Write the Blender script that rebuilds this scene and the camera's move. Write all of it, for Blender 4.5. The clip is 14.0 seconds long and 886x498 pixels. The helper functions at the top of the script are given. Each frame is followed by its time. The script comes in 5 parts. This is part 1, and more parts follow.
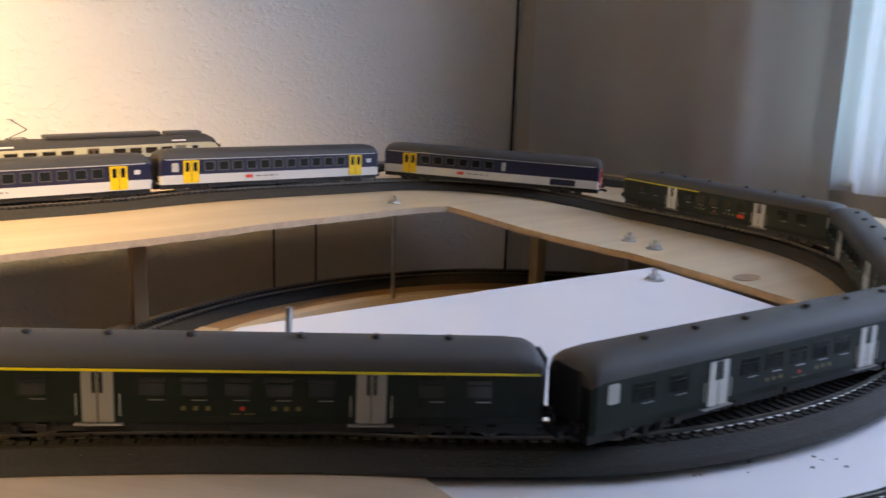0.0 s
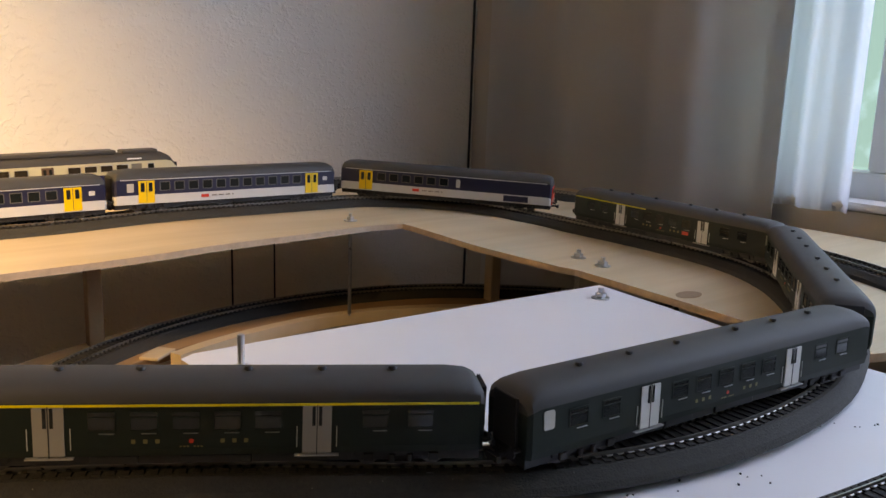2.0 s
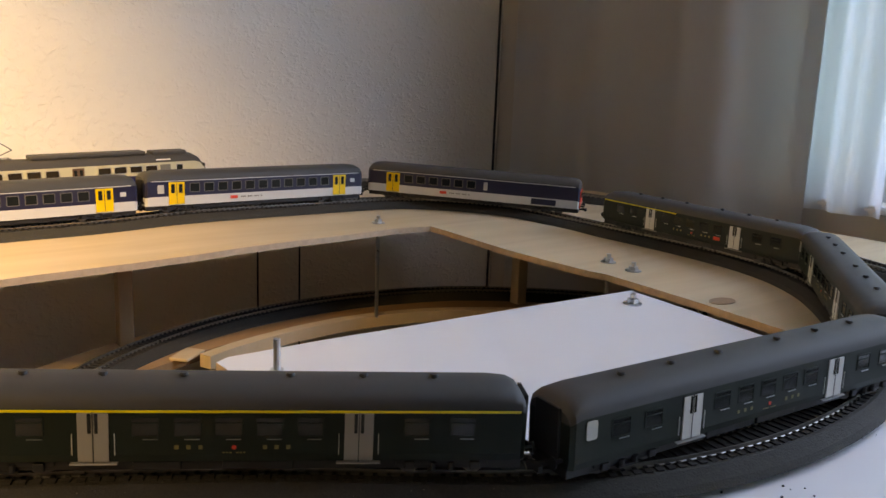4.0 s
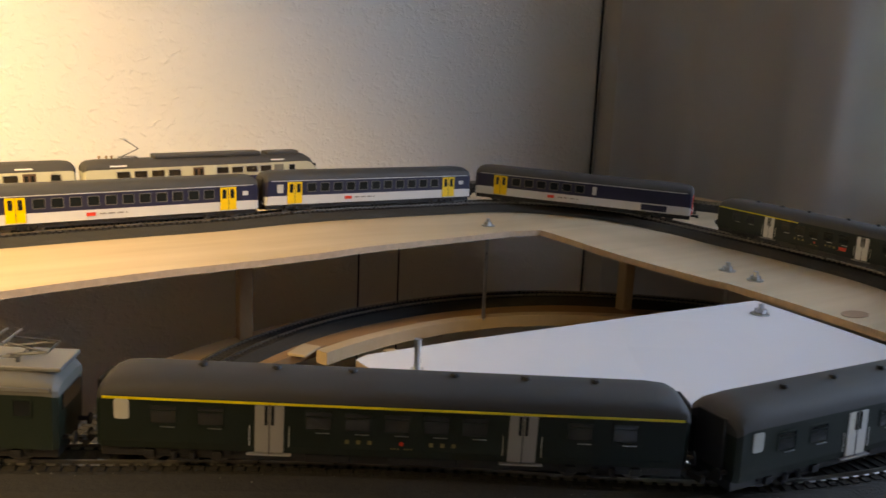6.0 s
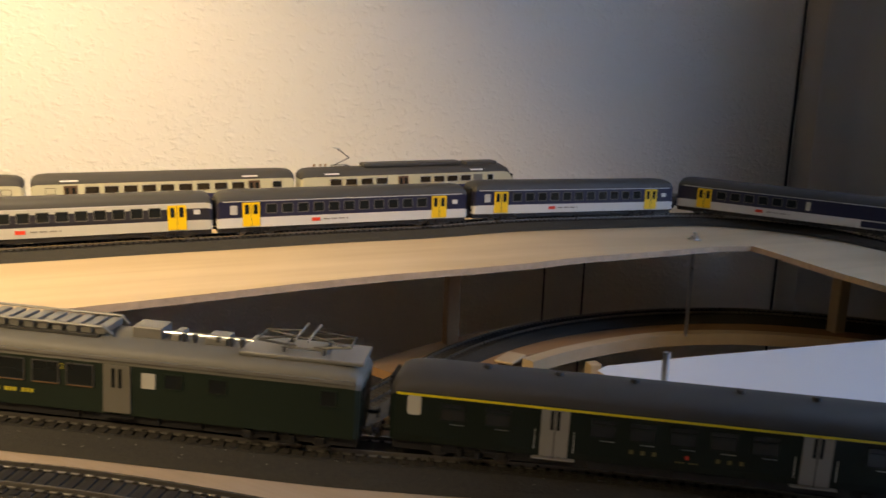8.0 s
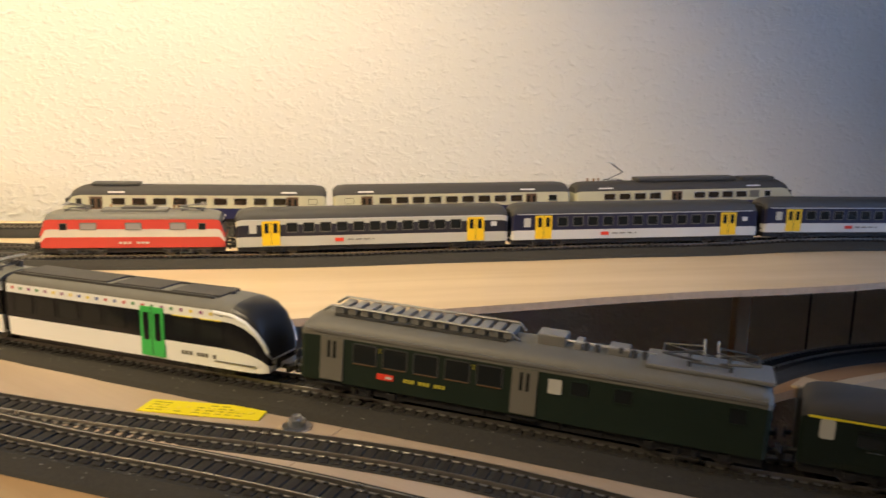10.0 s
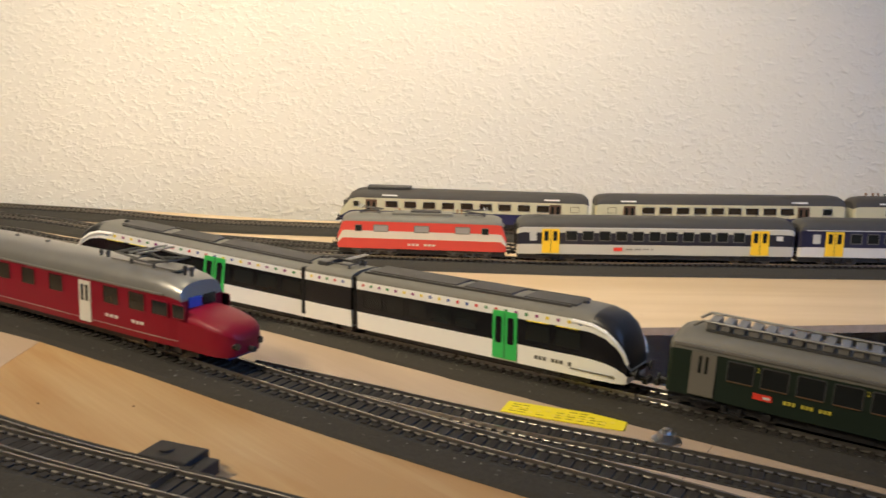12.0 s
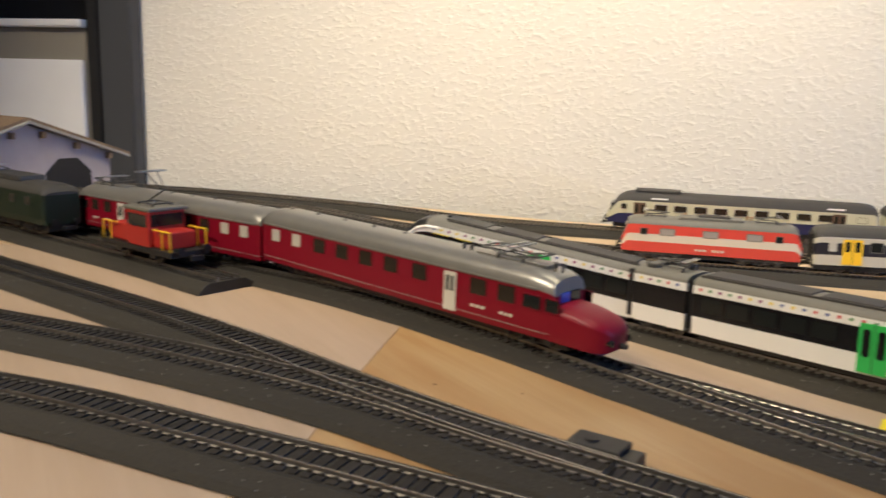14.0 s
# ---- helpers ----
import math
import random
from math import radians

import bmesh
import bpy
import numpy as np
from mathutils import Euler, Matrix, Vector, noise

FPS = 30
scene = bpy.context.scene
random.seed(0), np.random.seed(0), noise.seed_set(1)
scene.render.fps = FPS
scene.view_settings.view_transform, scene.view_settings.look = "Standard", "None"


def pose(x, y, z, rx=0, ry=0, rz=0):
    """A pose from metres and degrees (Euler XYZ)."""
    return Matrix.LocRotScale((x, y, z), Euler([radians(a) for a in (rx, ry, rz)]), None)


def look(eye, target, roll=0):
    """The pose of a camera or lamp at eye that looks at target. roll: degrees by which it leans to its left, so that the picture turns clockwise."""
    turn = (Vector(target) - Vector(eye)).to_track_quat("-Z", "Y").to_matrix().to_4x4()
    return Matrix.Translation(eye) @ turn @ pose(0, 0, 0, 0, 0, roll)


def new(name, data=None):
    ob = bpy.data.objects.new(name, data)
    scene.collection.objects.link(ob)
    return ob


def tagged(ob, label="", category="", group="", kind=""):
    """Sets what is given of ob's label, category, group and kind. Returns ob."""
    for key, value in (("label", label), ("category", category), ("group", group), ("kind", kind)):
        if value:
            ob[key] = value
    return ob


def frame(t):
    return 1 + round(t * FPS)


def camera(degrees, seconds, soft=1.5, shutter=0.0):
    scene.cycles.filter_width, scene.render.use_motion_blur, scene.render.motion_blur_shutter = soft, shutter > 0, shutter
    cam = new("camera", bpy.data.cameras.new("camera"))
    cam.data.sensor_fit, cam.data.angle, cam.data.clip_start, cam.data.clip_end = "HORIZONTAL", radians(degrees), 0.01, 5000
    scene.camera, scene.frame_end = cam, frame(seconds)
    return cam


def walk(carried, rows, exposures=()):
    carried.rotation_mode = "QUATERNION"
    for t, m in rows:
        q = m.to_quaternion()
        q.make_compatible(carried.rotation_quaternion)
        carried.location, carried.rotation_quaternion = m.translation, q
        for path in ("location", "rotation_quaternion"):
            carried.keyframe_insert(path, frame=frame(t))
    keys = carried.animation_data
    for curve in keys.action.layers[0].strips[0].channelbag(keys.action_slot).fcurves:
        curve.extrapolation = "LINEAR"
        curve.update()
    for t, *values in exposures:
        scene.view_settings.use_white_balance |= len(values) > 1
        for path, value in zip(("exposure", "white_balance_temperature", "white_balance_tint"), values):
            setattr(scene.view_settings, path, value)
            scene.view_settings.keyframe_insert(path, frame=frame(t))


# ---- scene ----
cam = camera(55.8, 14.0, shutter=0.5)
PATH = [
    (0, (0.029, 0.069, 0.151), (0.22, 2.017, -0.262), 2.0),
    (0.5, (0.045, 0.053, 0.158), (0.327, 1.99, -0.255), 2.4),
    (1, (0.042, 0.049, 0.166), (0.336, 1.986, -0.237), 2.1),
    (1.5, (0.038, 0.051, 0.168), (0.321, 1.991, -0.228), 2.1),
    (2, (0.037, 0.055, 0.167), (0.313, 1.996, -0.23), 2.0),
    (4.5, (0.02, 0.059, 0.17), (0.225, 2.008, -0.229), 2.3),
    (5, (0.012, 0.058, 0.17), (0.182, 2.01, -0.227), 2.4),
    (5.5, (0.001, 0.058, 0.171), (0.136, 2.013, -0.229), 2.5),
    (6, (-0.015, 0.058, 0.17), (0.044, 2.017, -0.232), 2.5),
    (6.5, (-0.027, 0.057, 0.17), (-0.05, 2.016, -0.232), 2.3),
    (7, (-0.041, 0.056, 0.168), (-0.152, 2.012, -0.231), 2.3),
    (9.3, (-0.133, 0.028, 0.168), (-0.702, 1.908, -0.206), 1.6),
    (9.5, (-0.143, 0.024, 0.169), (-0.761, 1.889, -0.206), 1.5),
    (10, (-0.167, 0.013, 0.168), (-0.902, 1.834, -0.208), 1.4),
    (10.5, (-0.189, 0.004, 0.167), (-1.021, 1.783, -0.211), 1.3),
    (11, (-0.216, -0.011, 0.168), (-1.162, 1.71, -0.208), 1.1),
    (11.5, (-0.235, -0.022, 0.168), (-1.259, 1.654, -0.206), 1.1),
    (12, (-0.255, -0.038, 0.17), (-1.353, 1.59, -0.205), 1.4),
    (12.5, (-0.27, -0.052, 0.17), (-1.425, 1.538, -0.2), 1.7),
    (13, (-0.287, -0.071, 0.172), (-1.508, 1.469, -0.198), 1.8),
    (13.5, (-0.309, -0.09, 0.173), (-1.618, 1.375, -0.199), 1.7),
    (14, (-0.33, -0.113, 0.168), (-1.747, 1.246, -0.214), 1.6),
]
EXPOSURES = [(0, .82, 9800, 11), (1, .66, 11000, 11), (2, .6, 11700, 12), (5, .55, 11600, 8), (7, .1, 9500, 6), (9.5, -.32, 7300, 8), (10.5, -.37, 6700, 6), (12, -.5, 6100, 7), (14, -.53, 5850, 8)]
OUTSIDE = 2.2
walk(cam, [(t, look(eye, target, roll)) for t, eye, target, roll in PATH], EXPOSURES)

# ---- light ----
world = bpy.data.worlds.new("world")
world.use_nodes = True
scene.world = world
wn = world.node_tree
sky = wn.nodes.new("ShaderNodeTexSky")
sky.sky_type, sky.sun_disc, sky.sun_elevation, sky.sun_rotation = "NISHITA", False, radians(35), radians(200)
wn.links.new(sky.outputs[0], wn.nodes["Background"].inputs[0])
wn.nodes["Background"].inputs[1].default_value = 0.10


def lamp(name, kind, m, energy, color, size=0.3, size_y=None):
    data = bpy.data.lights.new(name, kind)
    data.energy, data.color = energy, color
    if kind == "AREA":
        data.shape, data.size, data.size_y = "RECTANGLE", size, size_y or size
    else:
        data.shadow_soft_size = size
    ob = new(name, data)
    ob.matrix_world = m
    return ob


# ---- the plan ----
ANG = radians(31.53)
DX, DY = math.cos(ANG), math.sin(ANG)
CX, CY = 0.31, 1.635


def along(u, v):
    """A place u metres along the long wall from the corner and v metres out from it."""
    return (CX - DX * u + DY * v, CY - DY * u - DX * v)


def aside(k, v):
    """A place k metres along the window wall from the corner and v metres out from it."""
    return (CX + DY * k - DX * v, CY - DX * k - DY * v)


LEVELS = [(.064, 1.003, .003), (.284, .839, 0), (.297, .803, -.004), (-.381, .352, 0), (-.475, .36, 0), (-.70, .21, .019), (-.86, .187, .013),
          (-.667, .235, .019), (-.52, .164, .014), (-.612, .70, -.005), (-.441, .80, -.001), (-.30, .88, .003), (-.08, 1.04, .008), (.1, 1.1, .009),
          (.36, .915, 0), (.40, .81, -.001), (.40, .65, -.006), (.25, .46, -.011), (.035, .405, -.016), (-.075, .405, -.014), (-.27, .38, -.001),
          (.195, .405, -.019), (.26, .70, -.001), (-.013, .543, -.001), (-.85, .55, -.005), (-1.2, .2, .012), (-.60, .39, -.010), (-.66, .39, -.011), (-.49, .39, -.005), (-.14, .41, -.0115), (-.76, .245, .020), (-.59, .255, .016)]


def level(x, y):
    """Height of the boards, which sag and rise a little over the layout."""
    a = b = 0.0
    for u, v, h in LEVELS:
        r = (x - u) ** 2 + (y - v) ** 2
        w = math.exp(-r / .013) + .003 * math.exp(-r / .15) + 1e-6
        a, b = a + w * h, b + w
    return a / b


# ---- materials ----
def mat(name, color, rough=0.5, metal=0.0, noise_scale=60.0, vary=0.12, bump=0.0, bump_scale=400.0, spec=0.5, coat=0.0, rand=0.0):
    m = bpy.data.materials.new(name)
    m.use_nodes = True
    nt = m.node_tree
    bs = nt.nodes["Principled BSDF"]
    bs.inputs["Roughness"].default_value, bs.inputs["Metallic"].default_value = rough, metal
    bs.inputs["Specular IOR Level"].default_value, bs.inputs["Coat Weight"].default_value = spec, coat
    tc = nt.nodes.new("ShaderNodeTexCoord")
    nz = nt.nodes.new("ShaderNodeTexNoise")
    nz.inputs["Scale"].default_value, nz.inputs["Detail"].default_value = noise_scale, 5
    nt.links.new(tc.outputs["Object"], nz.inputs["Vector"])
    mr = nt.nodes.new("ShaderNodeMapRange")
    mr.inputs[3].default_value, mr.inputs[4].default_value = 1 - vary, 1 + vary
    nt.links.new(nz.outputs[0], mr.inputs[0])
    mx = nt.nodes.new("ShaderNodeVectorMath")
    mx.operation = "SCALE"
    mx.inputs[0].default_value = color[:3]
    last = mr.outputs[0]
    if rand:
        oi = nt.nodes.new("ShaderNodeObjectInfo")
        r2 = nt.nodes.new("ShaderNodeMapRange")
        r2.inputs[3].default_value, r2.inputs[4].default_value = 1 - rand, 1 + rand
        nt.links.new(oi.outputs["Random"], r2.inputs[0])
        mu = nt.nodes.new("ShaderNodeMath")
        mu.operation = "MULTIPLY"
        nt.links.new(last, mu.inputs[0]), nt.links.new(r2.outputs[0], mu.inputs[1])
        last = mu.outputs[0]
    nt.links.new(last, mx.inputs["Scale"])
    nt.links.new(mx.outputs[0], bs.inputs["Base Color"])
    rr = nt.nodes.new("ShaderNodeMapRange")
    rr.inputs[3].default_value, rr.inputs[4].default_value = max(0, rough - .08), min(1, rough + .08)
    nt.links.new(nz.outputs[0], rr.inputs[0]), nt.links.new(rr.outputs[0], bs.inputs["Roughness"])
    if bump:
        n2 = nt.nodes.new("ShaderNodeTexNoise")
        n2.inputs["Scale"].default_value, n2.inputs["Detail"].default_value = bump_scale, 4
        nt.links.new(tc.outputs["Object"], n2.inputs["Vector"])
        bp = nt.nodes.new("ShaderNodeBump")
        bp.inputs["Strength"].default_value, bp.inputs["Distance"].default_value = bump, 0.001
        nt.links.new(n2.outputs[0], bp.inputs["Height"]), nt.links.new(bp.outputs[0], bs.inputs["Normal"])
    return m


def wood_mat(name, c1, c2, angle, scale=1.0, rough=0.5, knots=False):
    """Board with grain that runs along the angle."""
    m = bpy.data.materials.new(name)
    m.use_nodes = True
    nt = m.node_tree
    bs = nt.nodes["Principled BSDF"]
    tc = nt.nodes.new("ShaderNodeTexCoord")
    mp = nt.nodes.new("ShaderNodeMapping")
    mp.vector_type = "TEXTURE"
    mp.inputs["Rotation"].default_value = (0, 0, angle)
    nt.links.new(tc.outputs["Object"], mp.inputs[0])
    mp2 = nt.nodes.new("ShaderNodeMapping")
    mp2.inputs["Scale"].default_value = (3 * scale, 42 * scale, 20)
    nt.links.new(mp.outputs[0], mp2.inputs[0])
    nz = nt.nodes.new("ShaderNodeTexNoise")
    nz.inputs["Scale"].default_value, nz.inputs["Detail"].default_value, nz.inputs["Distortion"].default_value = 1.0, 7, 1.4 if knots else .5
    nt.links.new(mp2.outputs[0], nz.inputs["Vector"])
    fine = nt.nodes.new("ShaderNodeMapping")
    fine.inputs["Scale"].default_value = (25, 600, 100)
    nt.links.new(mp.outputs[0], fine.inputs[0])
    n2 = nt.nodes.new("ShaderNodeTexNoise")
    n2.inputs["Scale"].default_value, n2.inputs["Detail"].default_value = 1.0, 3
    nt.links.new(fine.outputs[0], n2.inputs["Vector"])
    big = nt.nodes.new("ShaderNodeTexNoise")
    big.inputs["Scale"].default_value = 7
    nt.links.new(tc.outputs["Object"], big.inputs["Vector"])
    add = nt.nodes.new("ShaderNodeMath")
    add.operation = "MULTIPLY_ADD"
    nt.links.new(n2.outputs[0], add.inputs[0])
    add.inputs[1].default_value = .25
    nt.links.new(nz.outputs[0], add.inputs[2])
    add2 = nt.nodes.new("ShaderNodeMath")
    add2.operation = "MULTIPLY_ADD"
    nt.links.new(big.outputs[0], add2.inputs[0])
    add2.inputs[1].default_value = .5
    nt.links.new(add.outputs[0], add2.inputs[2])
    cr = nt.nodes.new("ShaderNodeValToRGB")
    cr.color_ramp.elements[0].position, cr.color_ramp.elements[1].position = .55, 1.15
    cr.color_ramp.elements[0].color, cr.color_ramp.elements[1].color = (*c1, 1), (*c2, 1)
    nt.links.new(add2.outputs[0], cr.inputs[0]), nt.links.new(cr.outputs[0], bs.inputs["Base Color"])
    bs.inputs["Roughness"].default_value = rough
    bp = nt.nodes.new("ShaderNodeBump")
    bp.inputs["Strength"].default_value, bp.inputs["Distance"].default_value = .15, .0006
    nt.links.new(n2.outputs[0], bp.inputs["Height"]), nt.links.new(bp.outputs[0], bs.inputs["Normal"])
    return m


def plaster_mat(name, color):
    """Hand-thrown plaster: flat paint with raised, drawn-out flecks."""
    m = bpy.data.materials.new(name)
    m.use_nodes = True
    nt = m.node_tree
    bs = nt.nodes["Principled BSDF"]
    bs.inputs["Roughness"].default_value = .85
    tc = nt.nodes.new("ShaderNodeTexCoord")
    mp = nt.nodes.new("ShaderNodeMapping")
    mp.inputs["Scale"].default_value = (1, 1, 1.35)
    nt.links.new(tc.outputs["Object"], mp.inputs[0])
    a = nt.nodes.new("ShaderNodeTexNoise")
    a.inputs["Scale"].default_value, a.inputs["Detail"].default_value, a.inputs["Roughness"].default_value, a.inputs["Distortion"].default_value = 104, 3, .5, .5
    b = nt.nodes.new("ShaderNodeTexNoise")
    b.inputs["Scale"].default_value, b.inputs["Detail"].default_value = 210, 4
    c = nt.nodes.new("ShaderNodeTexNoise")
    c.inputs["Scale"].default_value = 3
    for n in (a, b, c):
        nt.links.new(mp.outputs[0], n.inputs["Vector"])
    ramp = nt.nodes.new("ShaderNodeValToRGB")
    ramp.color_ramp.elements[0].position, ramp.color_ramp.elements[1].position = .49, .74
    nt.links.new(a.outputs[0], ramp.inputs[0])
    ad = nt.nodes.new("ShaderNodeMath")
    ad.operation = "MULTIPLY_ADD"
    nt.links.new(b.outputs[0], ad.inputs[0])
    ad.inputs[1].default_value = .22
    nt.links.new(ramp.outputs[0], ad.inputs[2])
    bp = nt.nodes.new("ShaderNodeBump")
    bp.inputs["Strength"].default_value, bp.inputs["Distance"].default_value = PLASTER, .003
    nt.links.new(ad.outputs[0], bp.inputs["Height"]), nt.links.new(bp.outputs[0], bs.inputs["Normal"])
    mr = nt.nodes.new("ShaderNodeMapRange")
    mr.inputs[3].default_value, mr.inputs[4].default_value = .95, 1.04
    nt.links.new(c.outputs[0], mr.inputs[0])
    mx = nt.nodes.new("ShaderNodeVectorMath")
    mx.operation = "SCALE"
    mx.inputs[0].default_value = color
    nt.links.new(mr.outputs[0], mx.inputs["Scale"]), nt.links.new(mx.outputs[0], bs.inputs["Base Color"])
    return m


PLASTER = .46
M = {}
M["plaster"] = plaster_mat("plaster", (.80, .77, .70))
# wall colour darkened so that the unseen walls bounce little light
M["far_paint"] = mat("dimmed_wall_paint", (.20, .18, .16), .85, vary=.05, noise_scale=6)
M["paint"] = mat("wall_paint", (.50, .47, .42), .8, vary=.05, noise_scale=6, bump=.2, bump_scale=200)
M["curtain"] = mat("curtain_cloth", (.50, .50, .50), .9, vary=.06, noise_scale=30, bump=.3, bump_scale=900)
cn = M["curtain"].node_tree
ct, cm = cn.nodes.new("ShaderNodeBsdfTranslucent"), cn.nodes.new("ShaderNodeMixShader")
ct.inputs[0].default_value, cm.inputs[0].default_value = (.62, .62, .62, 1), .55
cn.links.new(cn.nodes["Principled BSDF"].outputs[0], cm.inputs[1]), cn.links.new(ct.outputs[0], cm.inputs[2]), cn.links.new(cm.outputs[0], cn.nodes["Material Output"].inputs[0])
M["reveal"] = mat("white_paint", (.80, .80, .80), .6, vary=.05, noise_scale=20, bump=.2, bump_scale=300)
M["ceiling"] = mat("ceiling_paint", (.80, .78, .74), .9, vary=.03)
M["floor"] = wood_mat("floor_wood", (.16, .10, .06), (.26, .17, .10), 0, .5)
M["ply"] = wood_mat("plywood", (.70, .56, .38), (.58, .44, .27), ANG, .8)
M["ply2"] = wood_mat("plywood_grey", (.56, .44, .32), (.45, .34, .23), radians(-15), .8)
M["pine"] = wood_mat("pine", (.56, .40, .20), (.41, .24, .09), radians(-10), .55, knots=True)
M["cork"] = wood_mat("cork_ply", (.42, .25, .13), (.30, .17, .08), radians(40), .9)
M["ply_edge"] = mat("plywood_edge", (.55, .40, .27), .8, vary=.3, noise_scale=150)
M["white"] = mat("white_laminate", (.78, .78, .80), .45, vary=.03, noise_scale=12, bump=.05)
M["foam"] = mat("black_foam", (.031, .028, .022), .85, vary=.55, noise_scale=500, bump=.6, bump_scale=900)
M["grit"] = mat("pale_grit", (.26, .25, .22), .8, vary=.6, noise_scale=160)
M["sleeper"] = mat("black_sleeper", (.036, .033, .030), .85, vary=.3, noise_scale=300, rand=.2, spec=.2)
M["rail"] = mat("nickel_rail", (.34, .32, .29), .30, .9, vary=.2, noise_scale=200)
M["steel"] = mat("zinc_steel", (.55, .56, .57), .3, 1.0, vary=.15, noise_scale=300)
M["dark_steel"] = mat("dark_pewter", (.10, .10, .10), .45, .6, vary=.2, noise_scale=300)
M["silver"] = mat("silver_paint", (.27, .265, .25), .36, .5, vary=.12, noise_scale=120)
M["roof_grey"] = mat("roof_grey", (.048, .045, .043), .66, vary=.15, noise_scale=120)
M["roof_light"] = mat("roof_light_grey", (.15, .145, .125), .55, vary=.15, noise_scale=120)
M["roof_dark"] = mat("roof_dark", (.05, .048, .045), .6, vary=.15, noise_scale=120)
M["green"] = mat("dark_green", (.008, .015, .010), .5, vary=.12, noise_scale=90, spec=.3)
M["green2"] = mat("railcar_green", (.012, .022, .014), .45, vary=.12, noise_scale=90, spec=.35)
M["npz_blue"] = mat("dark_blue", (.011, .012, .040), .38, vary=.1, noise_scale=90)
M["npz_white"] = mat("pale_grey", (.62, .62, .60), .4, vary=.06, noise_scale=60)
M["yellow"] = mat("yellow_paint", (.88, .56, .02), .4, vary=.06)
M["lemon"] = mat("yellow_line", (.85, .70, .04), .4, vary=.06)
M["npz_black"] = mat("night_blue", (.012, .013, .024), .38, vary=.1, noise_scale=90)
M["npz_grey"] = mat("stone_grey", (.52, .51, .44), .42, vary=.06, noise_scale=60)
M["worn_gold"] = mat("worn_gold", (.20, .17, .07), .5, vary=.3, noise_scale=300)
M["ink"] = mat("faded_ink", (.34, .28, .015), .8, vary=.2, noise_scale=300)
M["paper"] = mat("yellow_paper", (.85, .72, .02), .7, vary=.05)
M["door_grey"] = mat("door_grey", (.30, .29, .27), .45, vary=.08)
M["door_dim"] = mat("door_dim", (.15, .14, .115), .5, vary=.12)
M["dull_yellow"] = mat("dull_yellow", (.55, .48, .05), .5, vary=.15, noise_scale=300)
M["door_white"] = mat("door_pale", (.62, .61, .56), .45, vary=.08)
M["tractor_red"] = mat("tractor_red", (.40, .025, .018), .4, vary=.1)
M["red"] = mat("signal_red", (.72, .05, .025), .38, vary=.08)
M["orange"] = mat("orange_red", (.60, .06, .042), .38, vary=.08)
M["cream"] = mat("cream_paint", (.51, .50, .36), .42, vary=.07)
M["cream_re"] = mat("loco_cream", (.62, .56, .46), .42, vary=.07)
M["bls_blue"] = mat("bls_blue", (.012, .016, .075), .38, vary=.1)
M["crimson"] = mat("crimson", (.20, .003, .017), .42, vary=.08, spec=.3)
M["gloss_white"] = mat("white_gloss", (.88, .88, .86), .35, vary=.03)
M["lime"] = mat("bright_green", (.05, .50, .10), .4, vary=.06)
M["brown"] = mat("door_brown", (.10, .055, .03), .5, vary=.1)
M["black"] = mat("black_plastic", (.012, .012, .013), .5, vary=.25, noise_scale=200)
M["gloss_black"] = mat("black_gloss", (.010, .010, .012), .16, vary=.1)
M["glass"] = mat("window_glass", (.014, .016, .016), .14, vary=.2, noise_scale=40)
M["nose_black"] = mat("nose_black", (.018, .018, .019), .38, vary=.1)
M["glass_lit"] = mat("blind_white", (.50, .49, .44), .4, vary=.1)
M["glass_warm"] = mat("window_warm", (.028, .022, .016), .2, vary=.4, noise_scale=80)
M["glass_blue"] = mat("windscreen_blue", (.06, .10, .45), .12, vary=.2)
M["wheel"] = mat("wheel_steel", (.10, .095, .09), .4, .7, vary=.2)
M["copper"] = mat("brass", (.35, .20, .10), .4, .8, vary=.2)
M["shed_wall"] = mat("shed_grey", (.40, .37, .40), .8, vary=.1, noise_scale=80)
M["shed_roof"] = mat("shed_roof", (.20, .14, .09), .85, vary=.25, noise_scale=150, bump=.4)
M["knot"] = mat("knot_wood", (.34, .22, .13), .7, vary=.35, noise_scale=250)
M["post"] = mat("anthracite", (.055, .058, .065), .5, vary=.08)
M["olive"] = mat("taupe", (.25, .23, .19), .6, vary=.06)
M["navy"] = mat("dark_blue_buffer", (.02, .03, .10), .45, vary=.1)
DOTS = [mat("dot_" + n, c, .4, vary=.03) for n, c in (("red", (.6, .04, .05)), ("yellow", (.8, .62, .05)), ("green", (.06, .25, .09)), ("blue", (.05, .10, .35)), ("violet", (.25, .04, .18)))]


# ---- builders ----
def link(name, bm, materials, parent=None, label="", smooth=False, m=None):
    me = bpy.data.meshes.new(name)
    bmesh.ops.recalc_face_normals(bm, faces=bm.faces)
    bm.to_mesh(me)
    bm.free()
    for k in (materials if isinstance(materials, (list, tuple)) else [materials]):
        me.materials.append(M[k] if isinstance(k, str) else k)
    if smooth:
        me.polygons.foreach_set("use_smooth", [True] * len(me.polygons))
        me.set_sharp_from_angle(angle=radians(35))
    ob = new(name, me)
    if parent is not None:
        ob.parent = parent
    if m is not None:
        ob.matrix_basis = m
    if label:
        ob["label"] = label
    return ob


def part(name, bm, material, parent, label="", smooth=False, m=None):
    return link(name, bm, material, parent, label, smooth, m)


def again(name, ob, parent, m):
    """One more piece on the mesh of ob."""
    o = new(name, ob.data)
    o.parent, o.matrix_basis = parent, m
    if "label" in ob:
        o["label"] = ob["label"]
    return o


